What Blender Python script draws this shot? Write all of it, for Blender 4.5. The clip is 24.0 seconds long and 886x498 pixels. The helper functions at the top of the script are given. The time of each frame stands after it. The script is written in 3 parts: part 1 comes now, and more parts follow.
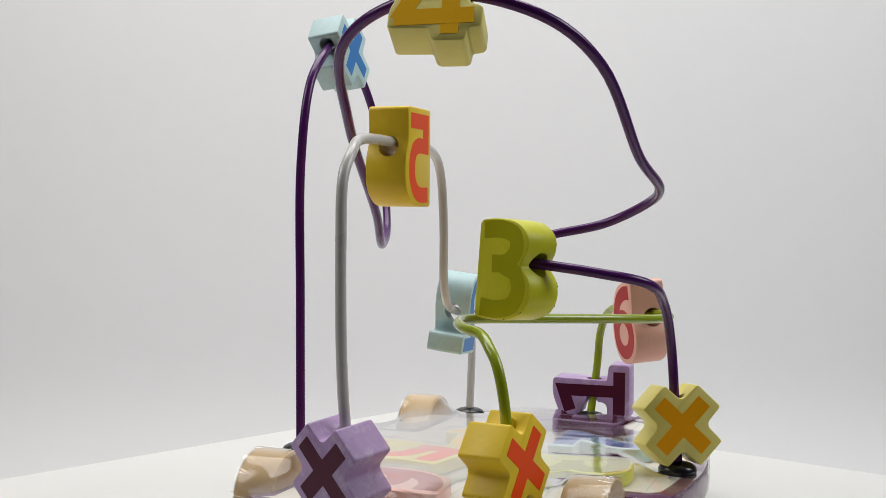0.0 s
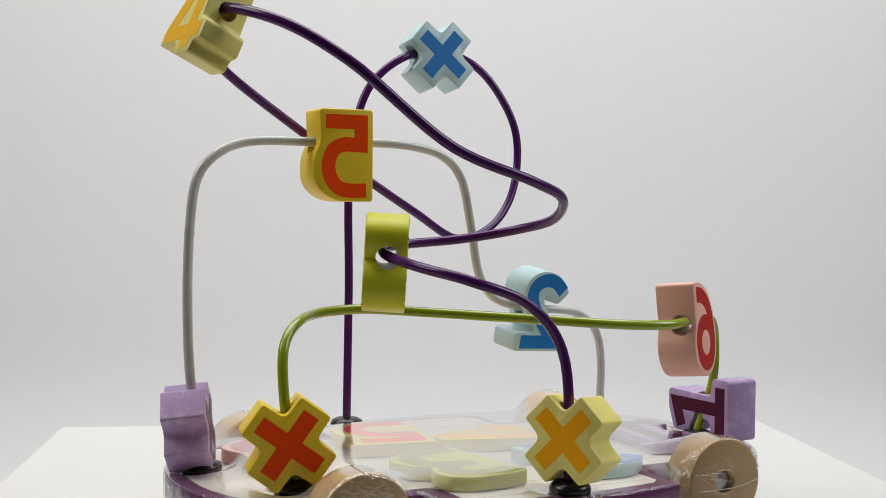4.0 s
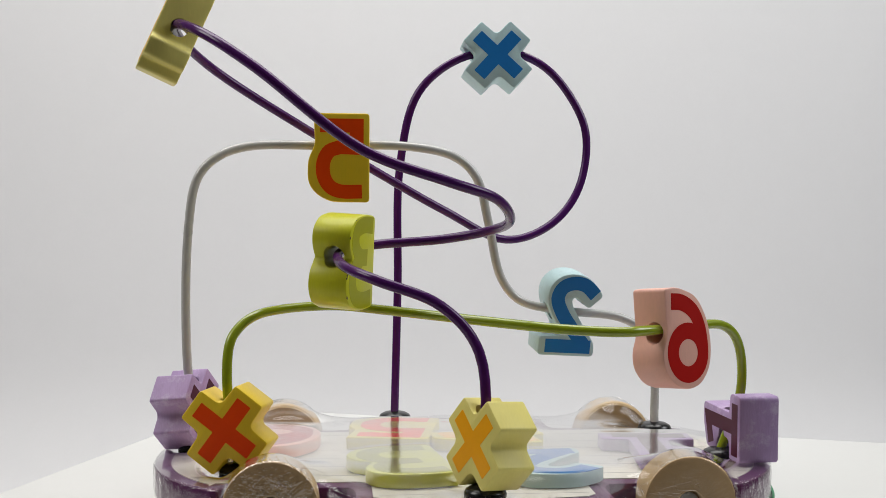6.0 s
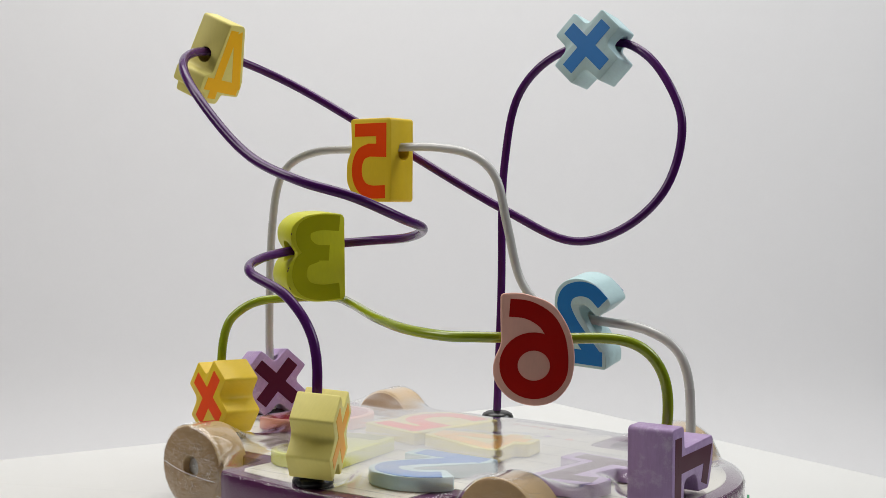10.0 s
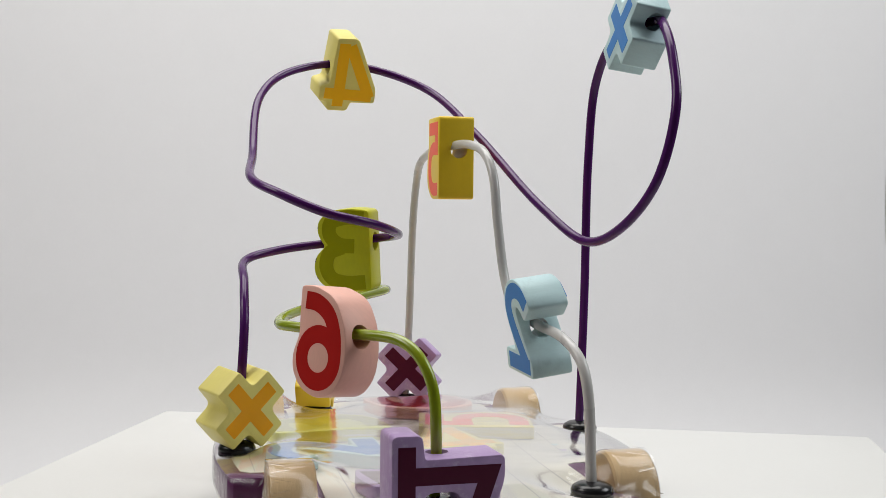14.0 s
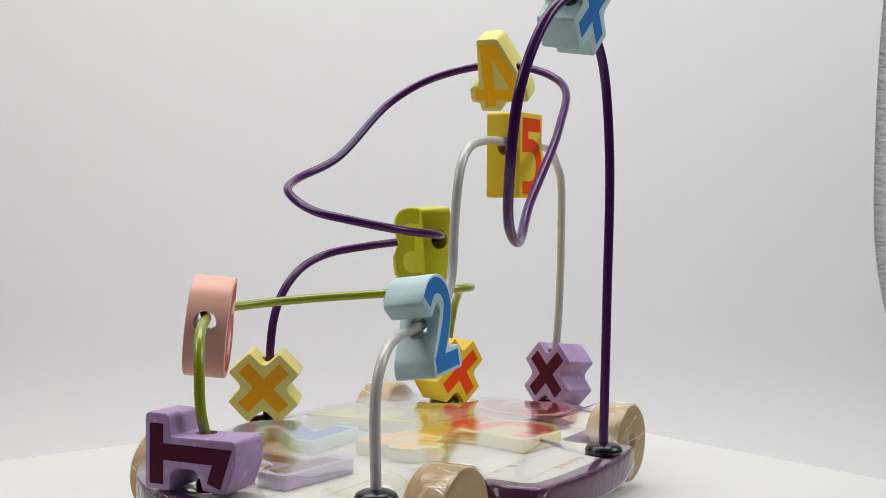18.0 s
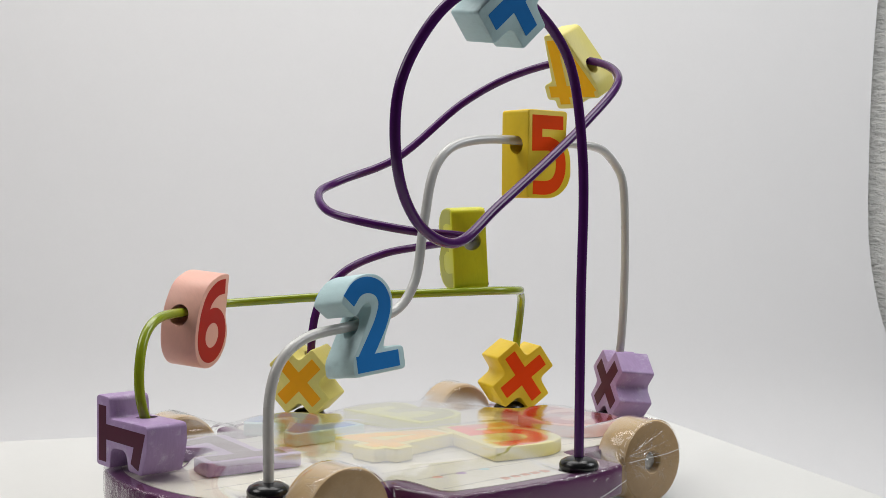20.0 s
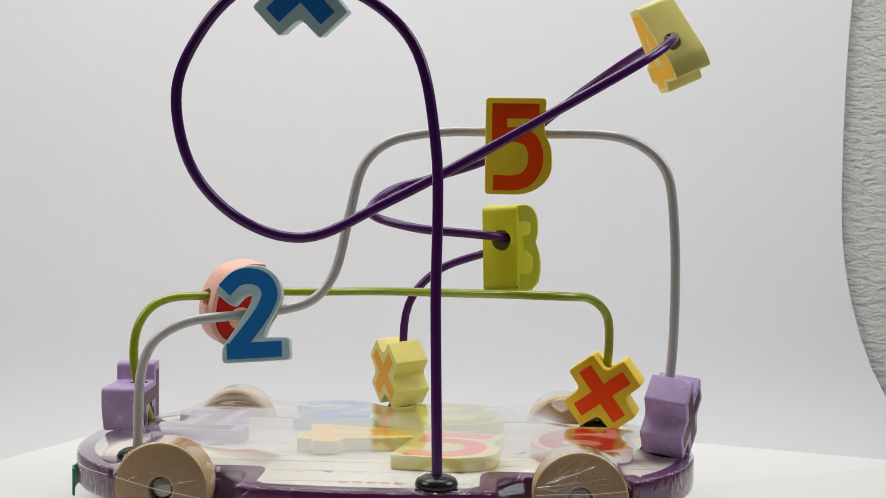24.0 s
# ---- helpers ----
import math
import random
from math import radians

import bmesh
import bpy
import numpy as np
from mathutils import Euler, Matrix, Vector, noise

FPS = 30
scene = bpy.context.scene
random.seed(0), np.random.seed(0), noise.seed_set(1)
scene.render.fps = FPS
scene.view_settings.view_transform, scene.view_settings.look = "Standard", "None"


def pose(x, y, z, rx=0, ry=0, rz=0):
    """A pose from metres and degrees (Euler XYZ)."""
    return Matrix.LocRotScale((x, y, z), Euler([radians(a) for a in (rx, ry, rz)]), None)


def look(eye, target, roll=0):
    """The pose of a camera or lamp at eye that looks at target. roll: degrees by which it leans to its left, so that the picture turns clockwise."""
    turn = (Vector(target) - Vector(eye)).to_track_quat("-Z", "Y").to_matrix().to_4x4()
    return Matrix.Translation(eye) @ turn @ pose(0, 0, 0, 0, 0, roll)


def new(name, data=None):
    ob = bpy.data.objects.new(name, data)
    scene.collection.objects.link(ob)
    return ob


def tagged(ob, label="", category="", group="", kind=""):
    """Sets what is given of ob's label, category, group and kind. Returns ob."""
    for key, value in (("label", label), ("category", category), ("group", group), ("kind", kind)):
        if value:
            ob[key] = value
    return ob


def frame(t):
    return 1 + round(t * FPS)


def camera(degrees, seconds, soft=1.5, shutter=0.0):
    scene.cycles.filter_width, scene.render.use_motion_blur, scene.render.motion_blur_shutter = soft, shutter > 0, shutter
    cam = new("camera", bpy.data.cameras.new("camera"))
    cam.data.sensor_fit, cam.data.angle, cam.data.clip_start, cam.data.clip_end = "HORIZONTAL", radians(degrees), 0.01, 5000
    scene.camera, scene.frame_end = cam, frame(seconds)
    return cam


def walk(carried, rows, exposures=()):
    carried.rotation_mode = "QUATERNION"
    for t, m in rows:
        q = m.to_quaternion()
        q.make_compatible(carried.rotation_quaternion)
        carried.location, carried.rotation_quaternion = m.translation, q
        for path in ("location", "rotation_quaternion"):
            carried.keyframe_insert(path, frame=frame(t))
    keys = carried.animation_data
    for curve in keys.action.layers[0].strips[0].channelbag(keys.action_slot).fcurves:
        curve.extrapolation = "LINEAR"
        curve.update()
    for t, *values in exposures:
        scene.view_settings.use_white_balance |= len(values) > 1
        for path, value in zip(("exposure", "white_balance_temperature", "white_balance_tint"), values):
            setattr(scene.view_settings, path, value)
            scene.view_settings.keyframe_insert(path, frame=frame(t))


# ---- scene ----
# The toy is laid out in its own units of 1.25 mm round the turning axis; z = 0 is the top of its board.
U = 0.00125
SPIN = [(0.0, -75.36), (0.5, -70.19), (1.0, -64.77), (1.5, -59.09), (2.0, -53.74), (2.5, -48.23), (3.0, -42.62), (3.5, -37.16), (5.5, -15.69), (6.0, -10.26), (6.5, -4.77), (7.0, 0.55), (7.5, 6.02), (8.0, 11.58), (8.5, 16.88), (9.0, 22.06), (9.5, 27.36), (10.0, 32.73), (10.5, 37.94), (12.5, 59.02)]
SPIN += [(13.0, 64.38), (13.5, 69.33), (14.0, 74.36), (14.5, 79.59), (15.0, 85.03), (15.5, 90.12), (16.0, 95.32), (16.5, 100.79), (17.0, 105.97), (17.5, 111.27), (18.0, 116.65), (18.5, 122.03), (20.5, 143.43), (21.0, 148.81), (21.5, 154.16), (22.0, 159.40), (22.5, 164.67), (23.0, 170.22), (23.5, 175.47), (24.0, 180.77)]


def eye(back, up, tilt, yaw, roll):
    return pose(0, -back * U, up * U, 90 + tilt, 0, yaw) @ pose(0, 0, 0, 0, 0, roll)


cam = camera(39.83, 24.0, soft=0.8)
walk(cam, [
    (0.0, eye(416.9, 80.9, -1.68, 1.86, 0.54)), (0.5, eye(417.0, 80.9, -1.74, 1.80, 0.54)), (1.0, eye(417.5, 81.0, -1.79, 1.70, 0.52)),
    (1.5, eye(417.0, 81.2, -1.82, 1.54, 0.51)), (2.0, eye(417.7, 81.1, -1.86, 1.44, 0.48)), (2.5, eye(417.8, 80.6, -1.93, 1.30, 0.45)),
    (3.0, eye(418.3, 81.3, -1.97, 1.20, 0.42)), (3.5, eye(418.1, 81.6, -2.00, 1.09, 0.43)), (5.5, eye(418.5, 82.6, -2.13, 0.80, 0.41)),
    (6.0, eye(418.9, 82.9, -2.16, 0.78, 0.41)), (6.5, eye(418.8, 82.5, -2.15, 0.76, 0.35)), (7.0, eye(418.6, 82.6, -2.14, 0.71, 0.29)),
    (7.5, eye(418.1, 82.4, -2.14, 0.57, 0.25)), (8.0, eye(418.3, 82.4, -2.13, 0.43, 0.23)), (8.5, eye(417.8, 82.3, -2.12, 0.36, 0.20)),
    (9.0, eye(418.6, 82.3, -2.10, 0.28, 0.24)), (9.5, eye(418.8, 82.2, -2.09, 0.21, 0.29)), (10.0, eye(419.7, 82.1, -2.09, 0.13, 0.35)),
    (10.5, eye(419.8, 81.8, -2.09, 0.05, 0.37)), (12.5, eye(419.6, 81.4, -2.13, -0.17, 0.43)), (13.0, eye(420.3, 81.4, -2.15, -0.22, 0.51)),
    (13.5, eye(420.5, 81.6, -2.14, -0.30, 0.55)), (14.0, eye(421.2, 81.3, -2.14, -0.38, 0.62)), (14.5, eye(420.9, 81.3, -2.14, -0.50, 0.66)),
    (15.0, eye(421.1, 80.7, -2.16, -0.55, 0.72)), (15.5, eye(420.9, 80.6, -2.16, -0.58, 0.73)), (16.0, eye(421.2, 80.7, -2.14, -0.65, 0.75)),
    (16.5, eye(420.5, 80.9, -2.15, -0.70, 0.70)), (17.0, eye(420.5, 80.8, -2.17, -0.73, 0.63)), (17.5, eye(419.9, 80.8, -2.19, -0.79, 0.58)),
    (18.0, eye(419.7, 81.1, -2.20, -0.88, 0.53)), (18.5, eye(419.4, 81.4, -2.22, -0.96, 0.48)), (20.5, eye(417.3, 81.6, -2.29, -1.27, 0.57)),
    (21.0, eye(416.6, 81.2, -2.36, -1.46, 0.59)), (21.5, eye(415.7, 81.4, -2.39, -1.64, 0.63)), (22.0, eye(416.4, 81.9, -2.43, -1.76, 0.69)),
    (22.5, eye(415.3, 81.9, -2.48, -1.88, 0.73)), (23.0, eye(414.3, 81.7, -2.48, -2.06, 0.73)), (23.5, eye(413.9, 81.6, -2.47, -2.20, 0.76)),
    (24.0, eye(412.0, 81.9, -2.46, -2.36, 0.78))])

# ---- light: soft boxes of a small photo studio, above and at both sides ----
scene.view_settings.exposure = 0.0
world = bpy.data.worlds.new("studio_air")
world.use_nodes = True
world.node_tree.nodes["Background"].inputs[0].default_value = (0.9, 0.93, 1.0, 1)
world.node_tree.nodes["Background"].inputs[1].default_value = 0.035
scene.world = world


def soft_box(name, place, target, wide, high, watts, tint):
    lamp = bpy.data.lights.new(name, "AREA")
    lamp.shape, lamp.size, lamp.size_y, lamp.energy, lamp.color = "RECTANGLE", wide, high, watts, tint
    ob = new(name, lamp)
    ob.matrix_world = look(place, target)
    return ob


soft_box("soft_box_top", (-0.09, 0.31, 1.2), (-0.09, 0.29, 0), 1.3, 0.75, 15.6, (1.0, 0.99, 0.965))
soft_box("soft_box_left", (-0.84, -0.14, 0.78), (0, 0.08, 0.1), 0.5, 0.45, 3.9, (1.0, 0.975, 0.945))
soft_box("soft_box_right", (0.96, -0.02, 0.78), (0, 0.08, 0.1), 0.6, 0.5, 5.7, (0.93, 0.97, 1.0))


# ---- materials ----
def node_mat(name):
    m = bpy.data.materials.new(name)
    m.use_nodes = True
    nt = m.node_tree
    return m, nt, nt.nodes["Principled BSDF"]


def link(nt, a, b):
    nt.links.new(a, b)


def noise_node(nt, scale, detail=4, rough=0.6, stretch=None):
    tc = nt.nodes.new("ShaderNodeTexCoord")
    n = nt.nodes.new("ShaderNodeTexNoise")
    n.inputs["Scale"].default_value, n.inputs["Detail"].default_value, n.inputs["Roughness"].default_value = scale, detail, rough
    if stretch:
        mp = nt.nodes.new("ShaderNodeMapping")
        mp.inputs["Scale"].default_value = stretch
        link(nt, tc.outputs["Object"], mp.inputs[0])
        link(nt, mp.outputs[0], n.inputs["Vector"])
    else:
        link(nt, tc.outputs["Object"], n.inputs["Vector"])
    return n


def painted(name, colour, rough=0.4, vary=0.08, bump=0.05, grain=None, coat=0.0, spec=0.5, worn=None):
    """Paint over wood: a slight change of tone at two scales, fine relief."""
    m, nt, p = node_mat(name)
    big, fine = noise_node(nt, 45, 3), noise_node(nt, 420 if not grain else 260, 5, 0.65, grain)
    mix = nt.nodes.new("ShaderNodeMix")
    mix.data_type = "FLOAT"
    mix.inputs[0].default_value = 0.5
    link(nt, big.outputs["Fac"], mix.inputs[2])
    link(nt, fine.outputs["Fac"], mix.inputs[3])
    ramp = nt.nodes.new("ShaderNodeMapRange")
    ramp.inputs[1].default_value, ramp.inputs[2].default_value = 0.3, 0.7
    ramp.inputs[3].default_value, ramp.inputs[4].default_value = 1 - vary, 1 + vary
    link(nt, mix.outputs[0], ramp.inputs[0])
    hsv = nt.nodes.new("ShaderNodeHueSaturation")
    hsv.inputs["Color"].default_value = (*colour, 1)
    link(nt, ramp.outputs[0], hsv.inputs["Value"])
    tone = hsv.outputs[0]
    if worn:
        # patches where the paint is rubbed thin
        patch, cut, rub = noise_node(nt, 130, 9, 0.75), nt.nodes.new("ShaderNodeMapRange"), nt.nodes.new("ShaderNodeMix")
        cut.inputs[1].default_value, cut.inputs[2].default_value, cut.inputs[4].default_value = 0.53, 0.66, 0.7
        rub.data_type = "RGBA"
        rub.inputs[7].default_value = (*worn, 1)
        link(nt, patch.outputs["Fac"], cut.inputs[0])
        link(nt, cut.outputs[0], rub.inputs[0])
        link(nt, tone, rub.inputs[6])
        tone = rub.outputs[2]
    link(nt, tone, p.inputs["Base Color"])
    rr = nt.nodes.new("ShaderNodeMapRange")
    rr.inputs[3].default_value, rr.inputs[4].default_value = max(rough - 0.08, 0.02), rough + 0.1
    link(nt, big.outputs["Fac"], rr.inputs[0])
    link(nt, rr.outputs[0], p.inputs["Roughness"])
    b = nt.nodes.new("ShaderNodeBump")
    b.inputs["Strength"].default_value, b.inputs["Distance"].default_value = bump, 0.0006
    link(nt, fine.outputs["Fac"], b.inputs["Height"])
    link(nt, b.outputs[0], p.inputs["Normal"])
    p.inputs["Coat Weight"].default_value = coat
    p.inputs["Specular IOR Level"].default_value = spec
    p.inputs["Coat Roughness"].default_value = 0.15
    return m


GRAIN = (6, 1, 1)
pale_yellow = painted("pale_yellow_paint", (0.80, 0.70, 0.20), 0.42, 0.05, 0.09, GRAIN, 0, 0.35)
warm_yellow = painted("warm_yellow_paint", (0.86, 0.60, 0.03), 0.4, 0.05, 0.09, GRAIN, 0, 0.35)
lilac = painted("lilac_paint", (0.42, 0.285, 0.51), 0.42, 0.13, 0.2, GRAIN, 0, 0.35, (0.60, 0.50, 0.66))
ice_blue = painted("ice_blue_paint", (0.50, 0.68, 0.70), 0.42, 0.06, 0.1, GRAIN, 0, 0.35, (0.42, 0.58, 0.60))
salmon = painted("salmon_paint", (0.84, 0.46, 0.37), 0.42, 0.06, 0.1, GRAIN, 0, 0.35)
soft_lime = painted("soft_lime_paint", (0.68, 0.69, 0.10), 0.4, 0.06, 0.1, GRAIN, 0, 0.35)
lime = painted("lime_paint", (0.60, 0.60, 0.02), 0.38, 0.08, 0.12, GRAIN, 0, 0.35)
print_orange = painted("orange_print", (0.90, 0.39, 0.004), 0.37, 0.03, 0.02, None, 0, 0.22)
print_amber = painted("amber_print", (0.97, 0.52, 0.004), 0.42, 0.03, 0.02, None, 0, 0.2)
print_red_orange = painted("red_orange_print", (0.93, 0.072, 0.002), 0.37, 0.03, 0.02, None, 0, 0.22)
print_plum = painted("plum_print", (0.075, 0.005, 0.027), 0.38, 0.05, 0.02, None, 0, 0.22)
print_blue = painted("blue_print", (0.018, 0.19, 0.54), 0.37, 0.03, 0.02, None, 0, 0.22)
print_red = painted("red_print", (0.46, 0.009, 0.006), 0.38, 0.04, 0.02, None, 0, 0.22)
print_olive = painted("olive_print", (0.38, 0.38, 0.004), 0.36, 0.04, 0.02, None, 0, 0.22)
purple_wire = painted("purple_enamel", (0.072, 0.012, 0.112), 0.18, 0.06, 0.02, None, 0.0, 0.32)
grey_wire = painted("grey_enamel", (0.56, 0.55, 0.53), 0.28, 0.04, 0.02, None, 0.4)
green_wire = painted("green_enamel", (0.27, 0.34, 0.012), 0.22, 0.05, 0.02, None, 0.4)
purple_board = painted("purple_stained_board", (0.09, 0.009, 0.074), 0.4, 0.15, 0.15, GRAIN, 0.1)
bare_wood = painted("bare_beech", (0.57, 0.405, 0.22), 0.58, 0.14, 0.25, (1, 9, 1), 0, 0.25)
# the same beech, darkened to paint in shade on the wheels' flat faces
bare_shaded = painted("beech_shaded_face", (0.42, 0.28, 0.145), 0.62, 0.12, 0.2, None, 0, 0.2)
bare_dark = painted("dirty_bare_wood", (0.10, 0.07, 0.035), 0.7, 0.2, 0.1)
black_rubber = painted("black_rubber", (0.012, 0.012, 0.013), 0.25, 0.1, 0.02)
steel = painted("zinc_steel", (0.42, 0.41, 0.39), 0.5, 0.1, 0.05)
steel.node_tree.nodes["Principled BSDF"].inputs["Metallic"].default_value = 1.0
green_card = painted("green_card", (0.02, 0.26, 0.10), 0.5, 0.1, 0.03)
card_white = painted("white_print_sheet", (0.71, 0.68, 0.595), 0.45, 0.03, 0.02)
grey_line = painted("grey_print_line", (0.5, 0.475, 0.46), 0.5, 0.05, 0.0)
red_line = painted("faded_brick_red_print", (0.66, 0.36, 0.28), 0.5, 0.05, 0.0)
board_white = painted("white_foam_board", (0.68, 0.675, 0.655), 0.4, 0.015, 0.02, None, 0, 0.3)
paper_white = painted("white_backdrop_paper", (0.782, 0.775, 0.783), 0.85, 0.012, 0.02)
room_paint = painted("studio_wall_paint", (0.10, 0.10, 0.105), 0.8, 0.03, 0.05)


def film_mat(name, scale, stretch, strength, depth, rough, top, least=0.05):
    """Clear film: see-through, with a gloss that grows towards grazing, and creases."""
    m, nt, p = node_mat(name)
    nt.nodes.remove(p)
    clear, gloss, mixer = nt.nodes.new("ShaderNodeBsdfTransparent"), nt.nodes.new("ShaderNodeBsdfGlossy"), nt.nodes.new("ShaderNodeMixShader")
    clear.inputs[0].default_value = (0.97, 0.97, 0.97, 1)
    gloss.inputs["Roughness"].default_value = rough
    gloss.inputs["Color"].default_value = (0.97, 0.97, 0.97, 1)
    facing, curve, scaled = nt.nodes.new("ShaderNodeLayerWeight"), nt.nodes.new("ShaderNodeMath"), nt.nodes.new("ShaderNodeMath")
    facing.inputs[0].default_value = 0.5
    curve.operation, curve.inputs[1].default_value = "POWER", 5.0
    scaled.operation, scaled.inputs[1].default_value, scaled.inputs[2].default_value = "MULTIPLY_ADD", top, least
    crease, ripple = noise_node(nt, scale, 5, 0.7, stretch), noise_node(nt, scale * 0.25, 3, 0.5)
    mass, relief = nt.nodes.new("ShaderNodeMath"), nt.nodes.new("ShaderNodeBump")
    mass.operation = "MULTIPLY"
    relief.inputs["Strength"].default_value, relief.inputs["Distance"].default_value = strength, depth
    for a, b in ((facing.outputs["Facing"], curve.inputs[0]), (curve.outputs[0], scaled.inputs[0]), (scaled.outputs[0], mixer.inputs[0]),
                 (clear.outputs[0], mixer.inputs[1]), (gloss.outputs[0], mixer.inputs[2]), (mixer.outputs[0], nt.nodes["Material Output"].inputs["Surface"]),
                 (crease.outputs["Fac"], mass.inputs[0]), (ripple.outputs["Fac"], mass.inputs[1]), (mass.outputs[0], relief.inputs["Height"]),
                 (relief.outputs[0], gloss.inputs["Normal"]), (relief.outputs[0], facing.inputs["Normal"])):
        link(nt, a, b)
    return m


taut_film = film_mat("taut_clear_film", 24, None, 0.1, 0.002, 0.13, 1.9, 0.03)
creased_film = film_mat("creased_clear_film", 190, (1, 1, 0.25), 0.6, 0.004, 0.07, 0.8, 0.07)
smooth_film = film_mat("smooth_clear_film", 60, (1, 1, 0.5), 0.4, 0.003, 0.09, 0.6, 0.03)
crumpled_film = film_mat("crumpled_clear_film", 48, None, 1.0, 0.008, 0.07, 0.6, 0.13)
wheel_film = film_mat("pleated_clear_film", 60, None, 0.3, 0.004, 0.1, 0.4, 0.03)
seam_film = painted("milky_film_seam", (0.8, 0.8, 0.8), 0.25, 0.05, 0.05)
crease_film = film_mat("raised_film_crease", 90, None, 0.1, 0.001, 0.12, 0.5, 0.42)
plaster, nt_, p_ = node_mat("rough_plaster")
p_.inputs["Base Color"].default_value = (0.72, 0.71, 0.68, 1)
p_.inputs["Roughness"].default_value = 0.9
n_ = noise_node(nt_, 110, 5, 0.6, (0.7, 1, 1.3))
b_ = nt_.nodes.new("ShaderNodeBump")
b_.inputs["Strength"].default_value, b_.inputs["Distance"].default_value = 1.0, 0.012
link(nt_, n_.outputs["Fac"], b_.inputs["Height"])
link(nt_, b_.outputs[0], p_.inputs["Normal"])


# ---- mesh helpers ----
def finish(me, material, smooth=35):
    me.materials.append(material)
    if smooth:
        me.polygons.foreach_set("use_smooth", [True] * len(me.polygons))
        me.set_sharp_from_angle(angle=radians(smooth))
    me.update()
    return me


def part(name, bm, material, parent=None, label="", smooth=35):
    me = bpy.data.meshes.new(name)
    bmesh.ops.recalc_face_normals(bm, faces=bm.faces)
    bm.to_mesh(me)
    bm.free()
    ob = new(name, finish(me, material, smooth))
    ob.parent = parent
    if label:
        tagged(ob, label)
    return ob


def rounded(points, steps=5):
    """A closed outline with each corner (u, v, radius) rounded off."""
    out, n = [], len(points)
    for i in range(n):
        a, b, c = (Vector(points[(i + k) % n][:2]) for k in (-1, 0, 1))
        r = points[i][2] if len(points[i]) > 2 else 2.0
        la, lc = (a - b).length, (c - b).length
        r = min(r, la * 0.48, lc * 0.48)
        p, q = b + (a - b) / la * r, b + (c - b) / lc * r
        for k in range(steps + 1):
            f = k / steps
            out.append(p * (1 - f) ** 2 + b * 2 * f * (1 - f) + q * f * f)
    keep = [p for i, p in enumerate(out) if (p - out[i - 1]).length > 1e-4]
    if sum(p.cross(keep[(i + 1) % len(keep)]) for i, p in enumerate(keep)) < 0:
        keep.reverse()
    return keep


def inset(loop, d):
    """The outline moved inwards by d (counter-clockwise loop)."""
    n, out = len(loop), []
    for i in range(n):
        e, f = (loop[i] - loop[i - 1]).normalized(), (loop[(i + 1) % n] - loop[i]).normalized()
        m = (Vector((-e.y, e.x)) + Vector((-f.y, f.x)))
        m = m.normalized() if m.length > 1e-6 else Vector((-e.y, e.x))
        k = max(m.dot(Vector((-e.y, e.x))), 0.5)
        out.append(loop[i] + m * d / k)
    return out


def slab(bm, loop, low, high, bevel, m=Matrix()):
    """A solid of that outline from low to high, its rims rounded off."""
    b2 = bevel * 0.3
    rings = [(low, bevel), (low + b2, b2), (low + bevel, 0), (high - bevel, 0), (high - b2, b2), (high, bevel)]
    layers = []
    for z, d in rings:
        layers.append([bm.verts.new(m @ Vector((p.x, p.y, z))) for p in (inset(loop, d) if d else loop)])
    n = len(loop)
    for a, b in zip(layers, layers[1:]):
        for i in range(n):
            bm.faces.new((a[i], a[(i + 1) % n], b[(i + 1) % n], b[i]))
    bm.faces.new(list(reversed(layers[0])))
    bm.faces.new(layers[-1])


def stroke(bm, path, wide, low, high, m=Matrix()):
    """A flat band of print along a path."""
    pts = [Vector(p) for p in path]
    left, right = [], []
    ring = (pts[0] - pts[-1]).length < 1e-4
    for i, p in enumerate(pts):
        e = (p - pts[i - 1]).normalized() if i else (pts[0] - pts[-2] if ring else pts[1] - p).normalized()
        f = (pts[i + 1] - p).normalized() if i < len(pts) - 1 else ((pts[1] - p).normalized() if ring else e)
        t = (e + f).normalized()
        nrm = Vector((-t.y, t.x))
        k = wide / 2 / max(nrm.dot(Vector((-e.y, e.x))), 0.55)
        left.append(p + nrm * k)
        right.append(p - nrm * k)
    lo = [[bm.verts.new(m @ Vector((q.x, q.y, z))) for q in side] for z in (low, high) for side in (left, right)]
    ll, lr, hl, hr = lo
    for i in range(len(pts) - 1):
        bm.faces.new((hl[i], hr[i], hr[i + 1], hl[i + 1]))
        bm.faces.new((ll[i + 1], lr[i + 1], lr[i], ll[i]))
        bm.faces.new((ll[i], hl[i], hl[i + 1], ll[i + 1]))
        bm.faces.new((hr[i], lr[i], lr[i + 1], hr[i + 1]))
    for i in (0, len(pts) - 1):
        bm.faces.new((ll[i], lr[i], hr[i], hl[i]))


def lathe(bm, profile, m=Matrix(), n=32):
    """Turned round z from (radius, height) pairs."""
    rings = []
    for r, z in profile:
        if r < 1e-6:
            rings.append([bm.verts.new(m @ Vector((0, 0, z)))])
        else:
            rings.append([bm.verts.new(m @ Vector((r * math.cos(i * math.tau / n), r * math.sin(i * math.tau / n), z))) for i in range(n)])
    for a, b in zip(rings, rings[1:]):
        for i in range(n):
            j = (i + 1) % n
            if len(a) == 1:
                bm.faces.new((a[0], b[i], b[j]))
            elif len(b) == 1:
                bm.faces.new((a[i], a[j], b[0]))
            else:
                bm.faces.new((a[i], a[j], b[j], b[i]))


